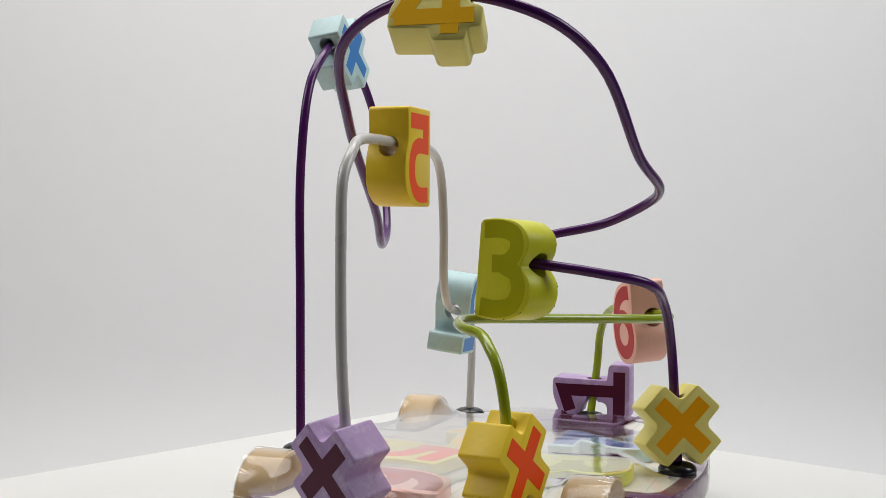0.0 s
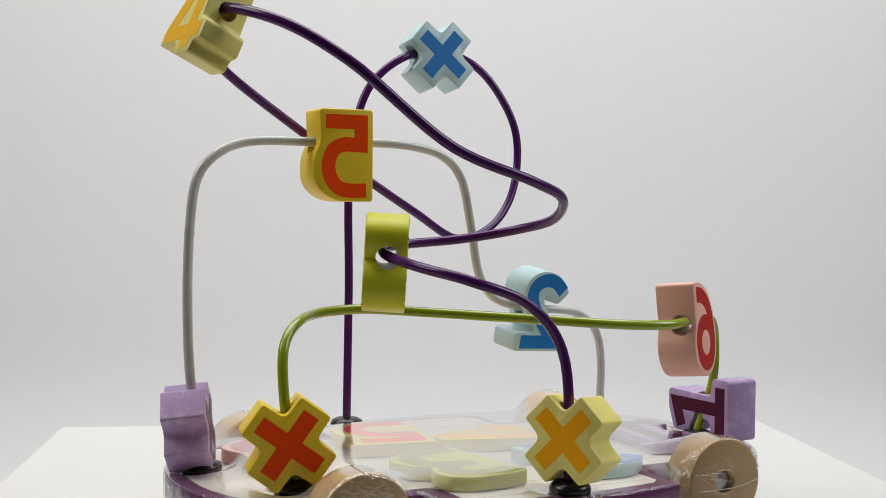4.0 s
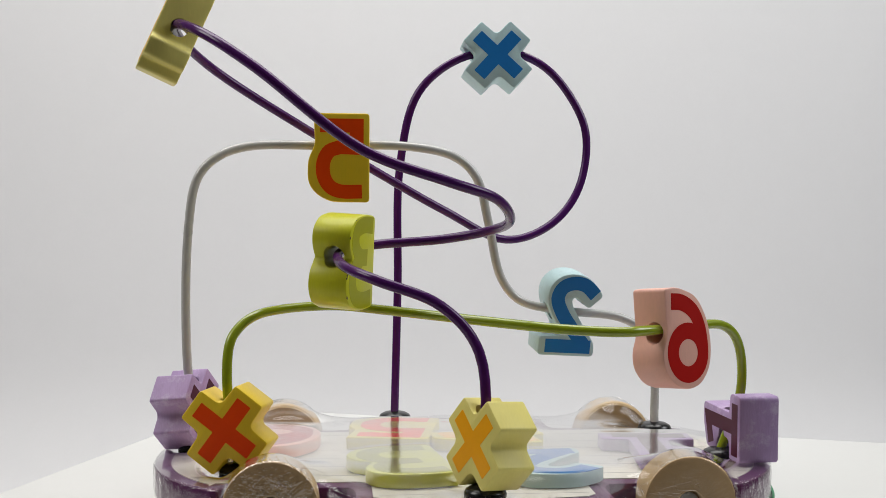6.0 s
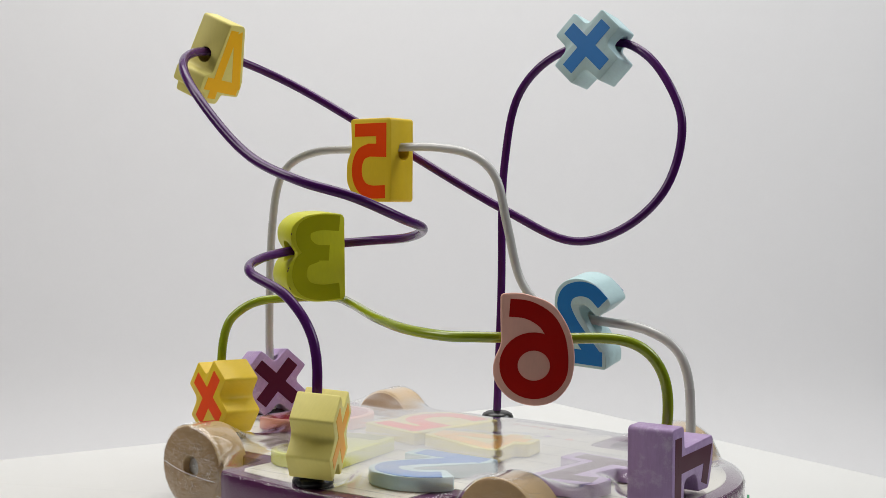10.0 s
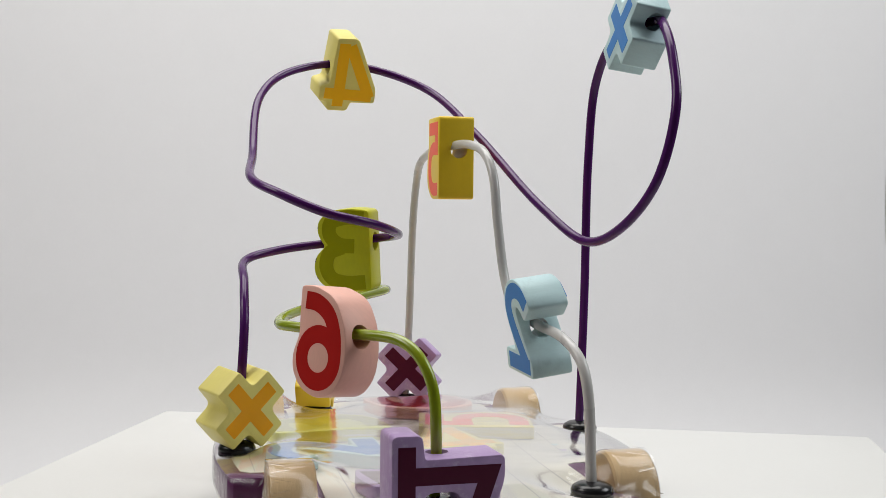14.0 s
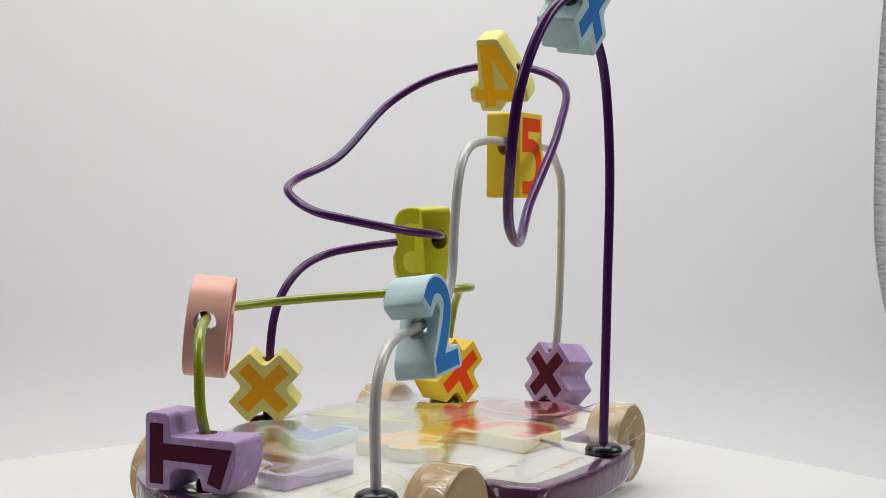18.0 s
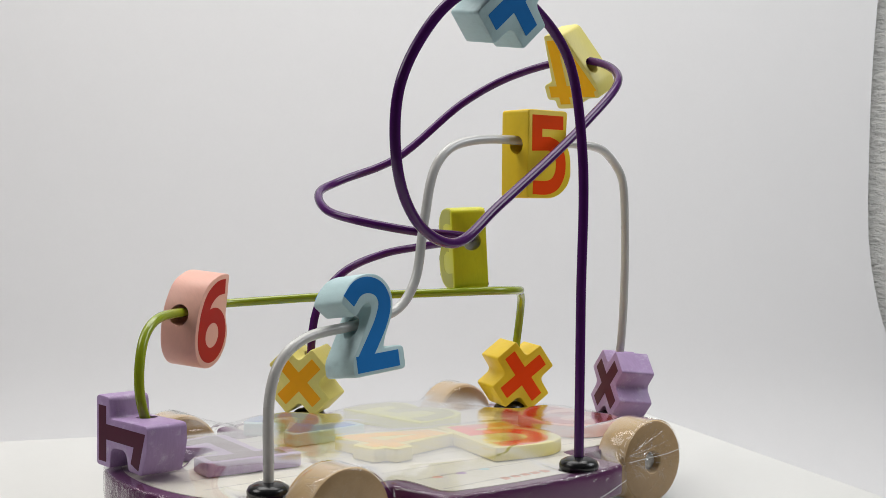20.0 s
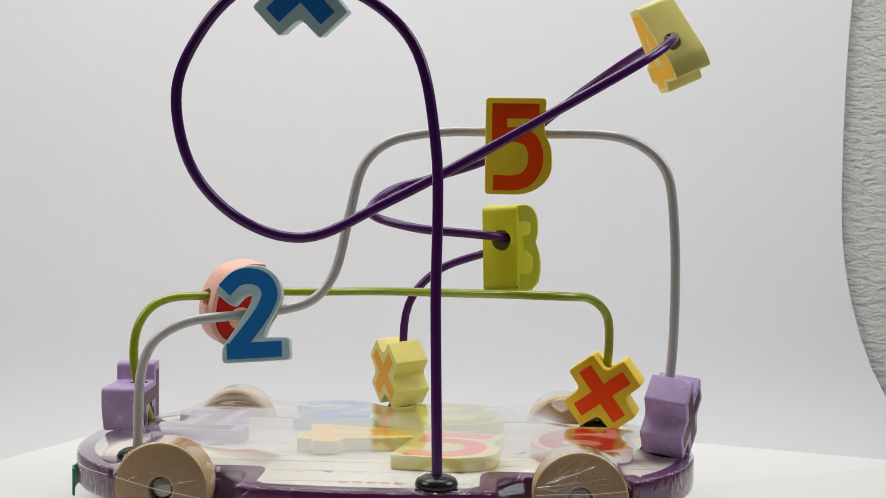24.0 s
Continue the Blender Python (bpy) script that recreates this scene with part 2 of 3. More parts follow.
def glide(points, steps=8):
    """A smooth line through the points (centripetal Catmull-Rom)."""
    p = [Vector(q) for q in points]
    p = [2 * p[0] - p[1]] + p + [2 * p[-1] - p[-2]]
    out = []
    for i in range(1, len(p) - 2):
        a, b, c, d = p[i - 1:i + 3]
        t1 = (b - a).length ** 0.5
        t2 = t1 + (c - b).length ** 0.5
        t3 = t2 + (d - c).length ** 0.5
        for k in range(steps):
            t = t1 + (t2 - t1) * k / steps
            a1 = a * ((t1 - t) / t1) + b * (t / t1)
            a2 = b * ((t2 - t) / (t2 - t1)) + c * ((t - t1) / (t2 - t1))
            a3 = c * ((t3 - t) / (t3 - t2)) + d * ((t - t2) / (t3 - t2))
            b1 = a1 * ((t2 - t) / t2) + a2 * (t / t2)
            b2 = a2 * ((t3 - t) / (t3 - t1)) + a3 * ((t - t1) / (t3 - t1))
            out.append(b1 * ((t2 - t) / (t2 - t1)) + b2 * ((t - t1) / (t2 - t1)))
    return out + [p[-2]]


def tube(bm, line, r, n=14):
    """A round rod along a line."""
    side, rings = Vector((0.3, 0.8, 0.2)), []
    for i, p in enumerate(line):
        t = (line[min(i + 1, len(line) - 1)] - line[max(i - 1, 0)]).normalized()
        side = (side - t * side.dot(t)).normalized()
        up = t.cross(side)
        rings.append([bm.verts.new(p + (side * math.cos(k * math.tau / n) + up * math.sin(k * math.tau / n)) * r) for k in range(n)])
    for a, b in zip(rings, rings[1:]):
        for k in range(n):
            bm.faces.new((a[k], a[(k + 1) % n], b[(k + 1) % n], b[k]))
    bm.faces.new(rings[0])
    bm.faces.new(list(reversed(rings[-1])))


def bored(bm, start, way, r):
    """The solid with a round hole bored along a line."""
    me = bpy.data.meshes.new("blank")
    bmesh.ops.recalc_face_normals(bm, faces=bm.faces)
    bm.to_mesh(me)
    bm.free()
    drill = bmesh.new()
    bmesh.ops.create_cone(drill, cap_ends=True, segments=28, radius1=r, radius2=r, depth=60 * U,
                          matrix=Matrix.Translation(start) @ Vector(way).to_track_quat("Z", "Y").to_matrix().to_4x4())
    dm = bpy.data.meshes.new("drill")
    drill.to_mesh(dm)
    drill.free()
    a, b = new("blank", me), new("drill", dm)
    mod = a.modifiers.new("bore", "BOOLEAN")
    mod.operation, mod.object, mod.solver = "DIFFERENCE", b, "EXACT"
    made = bpy.data.meshes.new_from_object(a.evaluated_get(bpy.context.evaluated_depsgraph_get()))
    out = bmesh.new()
    out.from_mesh(made)
    for ob in (a, b):
        bpy.data.objects.remove(ob)
    for d in (me, dm, made):
        bpy.data.meshes.remove(d)
    return out


# ---- the studio ----
def sheet(name, nx, nz, f, material, thick, label, category):
    """A bent sheet of paper or wall: f(i, k) gives its points; a back face gives it thickness."""
    bm = bmesh.new()
    g = [[bm.verts.new(f(i / nx, k / nz)) for k in range(nz + 1)] for i in range(nx + 1)]
    for i in range(nx):
        for k in range(nz):
            bm.faces.new((g[i][k], g[i + 1][k], g[i + 1][k + 1], g[i][k + 1]))
    bmesh.ops.recalc_face_normals(bm, faces=bm.faces)
    bmesh.ops.solidify(bm, geom=list(bm.faces), thickness=thick)
    ob = part(name, bm, material, None, "", 60)
    return tagged(ob, label, category, kind="structure")


FLOOR = -0.25
BEND = 0.17


def paper_edge(z):
    """Where the hanging paper ends at the right, by height: it curls away lower down."""
    return 0.5235 + 0.22 * max(z - 0.17, 0) ** 2 + 1.08 * max(0.1 - z, 0) ** 2


def paper_point(i, k):
    # from the front of the floor (k = 0) back, up the bend and up the wall
    length, flat, turned = k * 3.6, 1.55, BEND * math.pi / 2
    if length < flat:
        y, z = -0.34 + length * ((0.9 - BEND + 0.34) / flat), FLOOR
    elif length < flat + turned:
        a = (length - flat) / BEND
        y, z = 0.9 - BEND + BEND * math.sin(a), FLOOR + BEND * (1 - math.cos(a))
    else:
        y, z = 0.9, FLOOR + BEND + length - flat - turned
    right = paper_edge(z)
    x = -1.3 + (right + 1.3) * i
    curl = max(0, (i - 0.86) / 0.14) ** 2
    return Vector((x, y - 0.004 * curl, z + 0.002 * math.sin(x * 3)))


sheet("backdrop", 60, 90, paper_point, paper_white, 0.001, "white seamless paper backdrop sweeping down behind the toy", "backdrop")


def wall(name, size, place, material, label):
    bm = bmesh.new()
    bmesh.ops.create_cube(bm, size=1, matrix=Matrix.Translation(place) @ Matrix.Diagonal((*size, 1)))
    return tagged(part(name, bm, material, None, "", 0), label, name.split("_")[0], kind="structure")


wall("wall_north", (3.4, 0.1, 2.3), (0, 0.956, 0.75), plaster, "off-white wall of rough plaster behind the backdrop")
wall("wall_east", (0.1, 3.4, 2.3), (1.75, -0.63, 0.75), room_paint, "plain painted studio side wall")
wall("wall_west", (0.1, 3.4, 2.3), (-1.75, -0.63, 0.75), room_paint, "plain painted studio side wall")
wall("wall_south", (3.4, 0.1, 2.3), (0, -2.38, 0.75), room_paint, "plain painted studio wall behind the camera")
wall("ceiling", (3.6, 3.6, 0.1), (0, -0.63, 1.95), room_paint, "plain painted studio ceiling")
wall("floor", (3.6, 3.6, 0.1), (0, -0.63, FLOOR - 0.06), room_paint, "plain studio table top under the paper")

# ---- the turning board under the toy ----
turntable = tagged(new("turntable"), "square white foam board turning on a low round stand", "turntable")
half, face = 170.5 * U, -24.5 * U
bm = bmesh.new()
spin = Matrix.Translation((4.7 * U, 6.7 * U, 0)) @ Matrix.Rotation(radians(65.6), 4, "Z")
loop = rounded([(-half, -half, 0.004), (half, -half, 0.004), (half, half, 0.004), (-half, half, 0.004)], 6)
slab(bm, loop, face - 6 * U, face, 0.0016, spin)
part("board", bm, board_white, turntable)
bm = bmesh.new()
lathe(bm, [(0, FLOOR + 0.004), (0.115, FLOOR + 0.004), (0.12, FLOOR + 0.01), (0.12, face - 6 * U - 0.004), (0.116, face - 6 * U - 0.0005), (0, face - 6 * U - 0.0005)], n=48)
part("stand", bm, board_white, turntable, "white drum of the turning stand")

# ---- the toy ----
toy = tagged(new("bead_maze"), "wooden number bead maze on wheels, half wrapped in clear film", "toy")
M = Matrix.Diagonal((U, U, U, 1))


# the board lies slightly askew to the wires' frame
MB = M @ Matrix.Translation((1.2, -4.1, 0)) @ Matrix.Rotation(radians(-4.4), 4, "Z")


TOP = -2.7


def edge(a, long=102.8, wide=71, power=2.3):
    """The board's rounded outline, by angle."""
    c, s = math.cos(a), math.sin(a)
    r = 1 / (abs(c / long) ** power + abs(s / wide) ** power) ** (1 / power)
    return Vector((r * c, r * s))


def notched(shrink):
    """The outline with a recess for each of the four wheels."""
    quarter, top = [], 67 - shrink
    for i in range(26):
        p = edge(i / 25 * math.pi / 2 * 0.62)
        p *= 1 - shrink / p.length
        if p.x > 79 + shrink * 0.5:
            quarter.append(p)
    quarter.append(Vector((79 + shrink * 0.5, 46 - shrink + 3)))
    quarter.append(Vector((77.5 + shrink * 0.5, 46 - shrink)))
    quarter.append(Vector((43 - shrink, 46 - shrink)))
    quarter += [Vector((40.2 - shrink, 46.6 - shrink)), Vector((38.6 - shrink, 49 - shrink)), Vector((38 - shrink, 53 - shrink))]
    quarter += [Vector((38 - shrink, top - 1.5)), Vector((36.6 - shrink, top - 0.2))]
    quarter += [Vector((x, top + 3.6 * (1 - (x / 38) ** 2))) for x in (30, 24, 18, 12, 6)]
    out = list(quarter) + [Vector((0, top + 3.6))]
    out += [Vector((-p.x, p.y)) for p in reversed(quarter)]
    out += [Vector((p.x, -p.y)) for p in reversed(out[1:-1])]
    return [p for i, p in enumerate(out) if (p - out[i - 1]).length > 0.05]


bm = bmesh.new()
slab(bm, notched(0), -12.6, TOP, 1.2, MB)
base = part("base_board", bm, purple_board, toy, "purple stained board with recesses for the wheels")
bm = bmesh.new()
slab(bm, notched(5.2), TOP - 0.5, TOP + 0.25, 0.05, MB)
part("printed_top", bm, card_white, base, "white printed top with faint rulings")
for k in range(10):
    bm = bmesh.new()
    yy = -59 + 13.1 * k + 0.8 * math.sin(3.1 * k)
    lim = 88 if abs(yy) < 40 else 31
    stroke(bm, [(-lim, yy), (-lim / 3, yy + 0.5), (lim / 3, yy - 0.4), (lim, yy + 0.3)], 0.34, TOP + 0.26, TOP + 0.3, MB)
    part("ruling", bm, grey_line, base, "thin grey printed line", 0)
for k in range(5):
    # a faded printed mark along one long edge, and three small ones further in
    bm = bmesh.new()
    slab(bm, rounded([(8.6 - 4.1 * k, 58.2, 0.5), (5.9 - 4.1 * k, 58.3, 0.5), (5.8 - 4.1 * k, 60.9, 0.5), (8.5 - 4.1 * k, 61.6 if k in (0, 4) else 60.8, 0.5)], 2), TOP + 0.2, TOP + 0.3, 0.03, MB)
    part("printed_bar", bm, red_line, base, "small faded brick-red printed bar near the edge", 0)
for x, ink in ((23.2, salmon), (13.9, lilac), (4.4, ice_blue)):
    bm = bmesh.new()
    slab(bm, rounded([(x - 1.6, 45, 0.6), (x + 1.5, 45.2, 0.6), (x + 1.6, 46.3, 0.4), (x - 0.2, 47.8, 0.6), (x - 1.7, 47.6, 0.6)], 2), TOP + 0.2, TOP + 0.3, 0.03, MB)
    part("printed_mark", bm, ink, base, "small coloured printed mark", 0)
bm = bmesh.new()
slab(bm, notched(20), -24.4, -12.7, 0.6, MB)
tray = part("card_tray", bm, green_card, toy, "green card tray under the board")
bm = bmesh.new()
grid = []
for side in (103.6, 104.3):
    for low in ((True, False) if side < 104 else (False, True)):
        grid.append([bm.verts.new(MB @ Vector((*edge(radians(-14 + 1.25 * k), side + (0.5 if k > 4 else 0.1 * k), 71.6 + side - 103.6), -16.5 if low else -13.8 + 0.26 * k + 0.25 * math.sin(k)))) for k in range(25)])
for p, q in zip(grid, grid[1:] + grid[:1]):
    for k in range(24):
        bm.faces.new((p[k], p[k + 1], q[k + 1], q[k]))
for k in (0, 24):
    bm.faces.new([row[k] for row in grid])
part("card_flap", bm, green_card, tray, "green card flap folded up round one end", 50)
WHEELS = [(62.6, 57), (-62.6, 57), (-62.6, -57), (62.6, -57)]


HUB, TREAD = -6.8, 14.2


def wheel(x, y):
    """A turned beech wheel with its steel axle end."""
    m = MB @ Matrix.Translation((x, y, HUB)) @ Matrix.Rotation(radians(-90 if y > 0 else 90), 4, "X")
    bm = bmesh.new()
    lathe(bm, [(2.2, -13.5), (13.1, -13.5), (13.9, -12.9), (TREAD, -11.9), (TREAD, -1.3), (13.9, -0.4), (13.3, 0), (4.2, 0), (3.8, -0.4), (3.8, -4.2), (2.2, -4.2)], m, 56)
    w = part("wheel", bm, bare_wood, toy, "plain turned beech wheel")
    w.data.materials.append(bare_shaded)
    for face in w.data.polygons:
        # both flat faces take the darker wood: their shade is put into the colour
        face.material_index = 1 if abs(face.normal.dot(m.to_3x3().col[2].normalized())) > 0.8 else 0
    bm = bmesh.new()
    lathe(bm, [(1.9, -16), (1.9, -3.6), (2.9, -3.4), (2.9, -2.2), (1.6, -1.8), (0, -1.7)], m, 20)
    part("axle_end", bm, steel, w, "domed steel axle end")


for x, y in WHEELS:
    wheel(x, y)

# wires: each from foot to foot
LOOP_WIRE = [(-14.5, 60.4, -0.9), (-13.4, 61.3, 49.7), (-12.7, 61.7, 97.4), (-5.7, 61.4, 125.7), (10.5, 61.8, 139.3), (32.1, 66.9, 142.9),
             (43.8, 64.2, 138.3), (53.7, 62.0, 128.1), (61.3, 59.6, 111.4), (57.5, 55.4, 88.9), (44.4, 50.0, 74.4), (26.1, 45.6, 69.0),
             (1.5, 38.9, 79.8), (-50.4, 29.9, 108.7), (-82.1, 19.6, 127.5), (-93.1, 2.7, 135.6)]
ZIGZAG_WIRE = [(-94.3, -16.6, 138.3), (-84.6, -39.4, 132.5), (-69.9, -51.2, 121.8), (-39.2, -57.8, 98.1), (-14.2, -61.1, 89.0), (1.0, -54.7, 84.3),
             (8.8, -39.5, 77.7), (6.4, -23.7, 74.2), (-8.1, -11.6, 70.8), (-26.6, -8.2, 69.2), (-37.0, -12.4, 68.1), (-43.2, -24.2, 66.5),
             (-43.4, -46.5, 63.6), (-35.0, -60.5, 60.2), (-16.7, -63.3, 52.9), (-5.6, -64.5, 39.4), (-4.2, -67.0, -0.1)]
ARCH_WIRE = [(-88.9, 12.5, 0.9), (-92.2, 14.8, 30.1), (-91.7, 16.0, 74.0), (-88.6, 16.6, 90.9), (-82.3, 16.5, 97.9), (-72.4, 17.9, 101.8),
             (-46.8, 16.5, 102.6), (-13.0, 16.0, 102.4), (1.7, 16.9, 98.9), (9.2, 17.6, 91.8), (13.9, 18.0, 74.9), (18.8, 19.2, 55.9),
             (25.9, 19.8, 47.8), (41.7, 21.0, 43.9), (64.7, 22.5, 40.9), (74.1, 24.0, 35.5), (78.3, 24.6, 27.1), (79.6, 25.6, -0.4)]
LOW_WIRE = [(-74.5, -27.6, -0.1), (-78.2, -27.4, 25.6), (-77.3, -24.7, 38.7), (-74.1, -21.5, 43.5), (-69.3, -17.9, 46.5), (-61.2, -10.2, 47.7),
             (-50.7, -6.2, 48.3), (-41.6, -7.3, 48.5), (-26.8, -18.0, 47.8), (5.0, -45.1, 46.1), (24.0, -56.0, 44.9), (39.9, -59.1, 44.4),
             (47.2, -56.8, 44.5), (64.2, -43.7, 44.0), (81.6, -32.4, 43.5), (87.8, -28.6, 39.7), (91.4, -25.9, 32.3), (91.8, -24.8, 19.4),
             (85.9, -23.4, 0.8)]


def wire(points, material, label):
    bm = bmesh.new()
    tube(bm, [p * U for p in glide(points)], 1.58 * U)
    return part("wire", bm, material, toy, label, 60)


wire(LOOP_WIRE + ZIGZAG_WIRE, purple_wire, "purple enamelled wire in one big loop and a zigzag")
wire(ARCH_WIRE, grey_wire, "grey enamelled wire bent into an arch")
wire(LOW_WIRE, green_wire, "green enamelled wire in a low zigzag")
FEET = [(-14.3, 60.6), (-4, -67), (-88.9, 12.5), (79.7, 25.8), (-74.5, -27.6), (85.9, -23.4)]
for x, y in FEET:
    bm = bmesh.new()
    lathe(bm, [(5.6, 0), (6.2, 0.5), (6.3, 1.4), (5.7, 2.6), (4.2, 3.4), (2.4, 3.8), (1.6, 3.9)], M @ Matrix.Translation((x, y, TOP + 0.2)), 28)
    part("grommet", bm, black_rubber, toy, "black rubber grommet at a wire's foot", 60)

# beads
CROSS = [(-13, 5.5, 1.0), (-7.9, 0, 2.2), (-13, -5.5, 1.0), (-5.5, -13, 1.0), (0, -7.9, 2.2), (5.5, -13, 1.0),
         (13, -5.5, 1.0), (7.9, 0, 2.2), (13, 5.5, 1.0), (5.5, 13, 1.0), (0, 7.9, 2.2), (-5.5, 13, 1.0)]
FIVE = [(-9.3, 14.6, 1.4), (8.5, 14.6, 1.6), (7.9, 4.2, 2.5), (10.2, -0.5, 3), (10.4, -9.5, 5), (4, -14.8, 5), (-9.3, -14.8, 1.4)]
SIX = [(9, 16, 1.2), (3.4, 16.4, 4), (-5.5, 13.4, 4), (-10.2, 5, 4), (-11.2, -3, 4), (-10, -10, 4), (-5.5, -15.2, 4), (0.5, -16.4, 4),
       (7, -14.2, 4), (10.8, -9, 4), (11.1, -4, 3), (8.7, 1.5, 2), (9, 8, 3)]
TWO = [(-9, -14.5, 1.6), (10.5, -14.5, 1.6), (10.5, -7.5, 1.6), (3, -7.4, 1), (4.2, -4.2, 2), (7.6, 1, 3), (9, 5.5, 3), (8.3, 10.3, 3), (4.8, 13.9, 3),
       (0, 14.8, 3), (-5, 13.6, 3), (-9, 9.6, 2), (-10.4, 7, 1.2), (-5.7, 2.4, 1.5), (-2.7, 5.4, 1), (-0.6, 6.3, 1), (0.3, 5.2, 1), (-0.2, 3.2, 1), (-3, -1.4, 2),
       (-6.5, -6.4, 2), (-9, -9.8, 2)]
THREE = [(-8, 14.2, 2), (-2, 14.8, 3), (4.8, 13.8, 3), (8.6, 10, 3), (8.7, 5.2, 3), (6.2, 1, 1), (9.4, -2.8, 3), (9.9, -8, 3), (7.6, -12.6, 3), (2, -14.9, 3),
         (-4, -14.9, 3), (-9, -14.3, 2)]
FOUR = [(-5.8, 13.8, 1.2), (2, 13.8, 2), (10.6, -6, 2), (10.5, -11.2, 1.4), (1.3, -10.9, 0.8), (0, -14.2, 1.4), (-7.6, -13.8, 1.4), (-7.9, -10.5, 0.8),
        (-10.9, -10, 1.4), (-10.9, -4.4, 1.4), (-7.3, -3.4, 1.2)]
ONE = [(-14.7, -10.6, 1.6), (-6.4, -10.6, 1), (-6, -4.4, 2.5), (2.6, -4, 3), (4.2, -9.6, 1), (11.8, -10, 1.8), (15, -1.6, 4), (14.7, 5, 1.8), (-6, 4.4, 0.8),
       (-6.8, 10.7, 1.8), (-14.7, 10.7, 1.8)]
ART = {
    "five": ([[(6.4, 10.5), (-5.2, 10.5), (-5.2, 3.2), (0.1, 3.4), (3.4, 2.1), (5.1, -0.8), (5.5, -4), (4.9, -7.1), (2.9, -9.9), (-0.3, -11.2), (-6.9, -11.2)]], 4.4),
    "six": ([[(6.5, 11.9), (1.6, 11.3), (-3.4, 8.2), (-6.0, 3.2), (-6.8, -2), (-6.8, -4.6)],
             [(6.8 * math.cos(k * math.tau / 32 + 2.6), -4.6 + 6.9 * math.sin(k * math.tau / 32 + 2.6)) for k in range(33)]], 4.9),
    "two": ([[(-7.6, 7.4), (-4, 10.6), (0, 11.3), (3.9, 9.6), (5.4, 5.8), (3.6, 1), (-0.6, -4.8), (-5.2, -10.4)], [(-7.6, -11), (8.2, -11)]], 4.6),
    "three": ([[(-6.4, 11.2), (0, 11.4), (4.3, 9.4), (4.6, 5.2), (1.6, 1.9), (-3.4, 1.4)], [(0.4, 1), (4.6, -1.2), (5.7, -6.2), (3.8, -10.2), (-1, -11.7), (-7, -11.2)]], 4.5),
    "four": ([[(-2.9, 11.8), (-3.8, -12.2)], [(-0.7, 11), (8.1, -9)], [(-9, -7), (9, -8.4)]], 4.1),
    "flat_four": ([[(2.9, 11.8), (3.8, -12.2)], [(0.7, 11), (-8.1, -9)], [(9, -7), (-9, -8.4)]], 4.1),
    "one": ([[(-10.8, -9.0), (-10.8, 7.8)], [(-10.8, 0.1), (10.6, 0.2), (7.9, -7.9)]], 4.5),
    "upright_one": ([[(-9.0, -10.8), (7.8, -10.8)], [(0.1, -10.8), (0.2, 10.6), (-7.9, 7.9)]], 4.5),
}
CROSS_ART = [(-9.25, 5.65, 0.2), (-3.6, 0, 0.2), (-9.25, -5.65, 0.2), (-5.65, -9.25, 0.2), (0, -3.6, 0.2), (5.65, -9.25, 0.2),
             (9.25, -5.65, 0.2), (3.6, 0, 0.2), (9.25, 5.65, 0.2), (5.65, 9.25, 0.2), (0, 3.6, 0.2), (-5.65, 9.25, 0.2)]


def frame_of(centre, right, up, normal):
    m = Matrix((right, up, normal)).transposed().to_4x4()
    return M @ Matrix.Translation(centre) @ m


def print_on(bm, art, su, sv, level, m):
    """The numeral or cross, as thin print on a face."""
    if art == "cross":
        slab(bm, rounded([(u * su, v * sv, r) for u, v, r in CROSS_ART], 1), level - 0.1, level + 0.1, 0.02, m)
        return
    paths, wide = ART[art]
    for k, path in enumerate(paths):
        fine = [(p.x * su, p.y * sv) for p in (Vector((u, v, 0)) for u, v in path)]
        if art == "five":
            fine = fine[:3] + smooth_path(fine[3:])
        elif art in ("six", "two", "three") and 4 < len(fine) < 30:
            fine = smooth_path(fine)
        stroke(bm, fine, wide * su, level - 0.1, level + 0.06 + 0.01 * k, m)


def smooth_path(path):
    return [(p.x, p.y) for p in glide([(u, v, 0) for u, v in path], 4)]


def bead(name, outline, art, body_mat, art_mat, centre, right, up, normal, su, sv, thick, bore, label, art_label):
    """A flat wooden bead of that outline, threaded on a wire, printed on both faces."""
    m = frame_of(centre, right, up, normal)
    bm = bmesh.new()
    slab(bm, rounded([(u * su, v * sv, r) for u, v, r in outline]), -thick / 2, thick / 2, 0.55, m)
    if bore:
        bm = bored(bm, *bore)
    b = part(name, bm, body_mat, toy, label, 38)
    for flip in (1, -1):
        f = m @ Matrix.Diagonal((1, 1, flip, 1))
        bm = bmesh.new()
        print_on(bm, art, su, sv, thick / 2, f)
        part("print", bm, art_mat, b, art_label, 0)
    return b


bead("cross_bead", CROSS, "cross", pale_yellow, print_orange, (-2.3, -66.1, 13.1), (0.431, -0.902, 0.03), (0.068, 0.065, 0.996), (-0.9, -0.427, 0.089),
     1.005, 1.005, 13.4, (Vector((-4.2, -66.3, 13)) * U, (0, 0.02, 1), 2.6 * U), "pale yellow wooden cross bead", "orange painted cross")
bead("cross_bead", CROSS, "cross", warm_yellow, print_red_orange, (-77.1, -27.1, 12.4), (0.943, -0.292, 0.158), (-0.143, 0.071, 0.987), (-0.299, -0.954, 0.025),
     1.02, 1.02, 13.5, (Vector((-76.6, -27.7, 13)) * U, (-0.12, 0, 1), 2.6 * U), "warm yellow wooden cross bead", "red-orange painted cross")
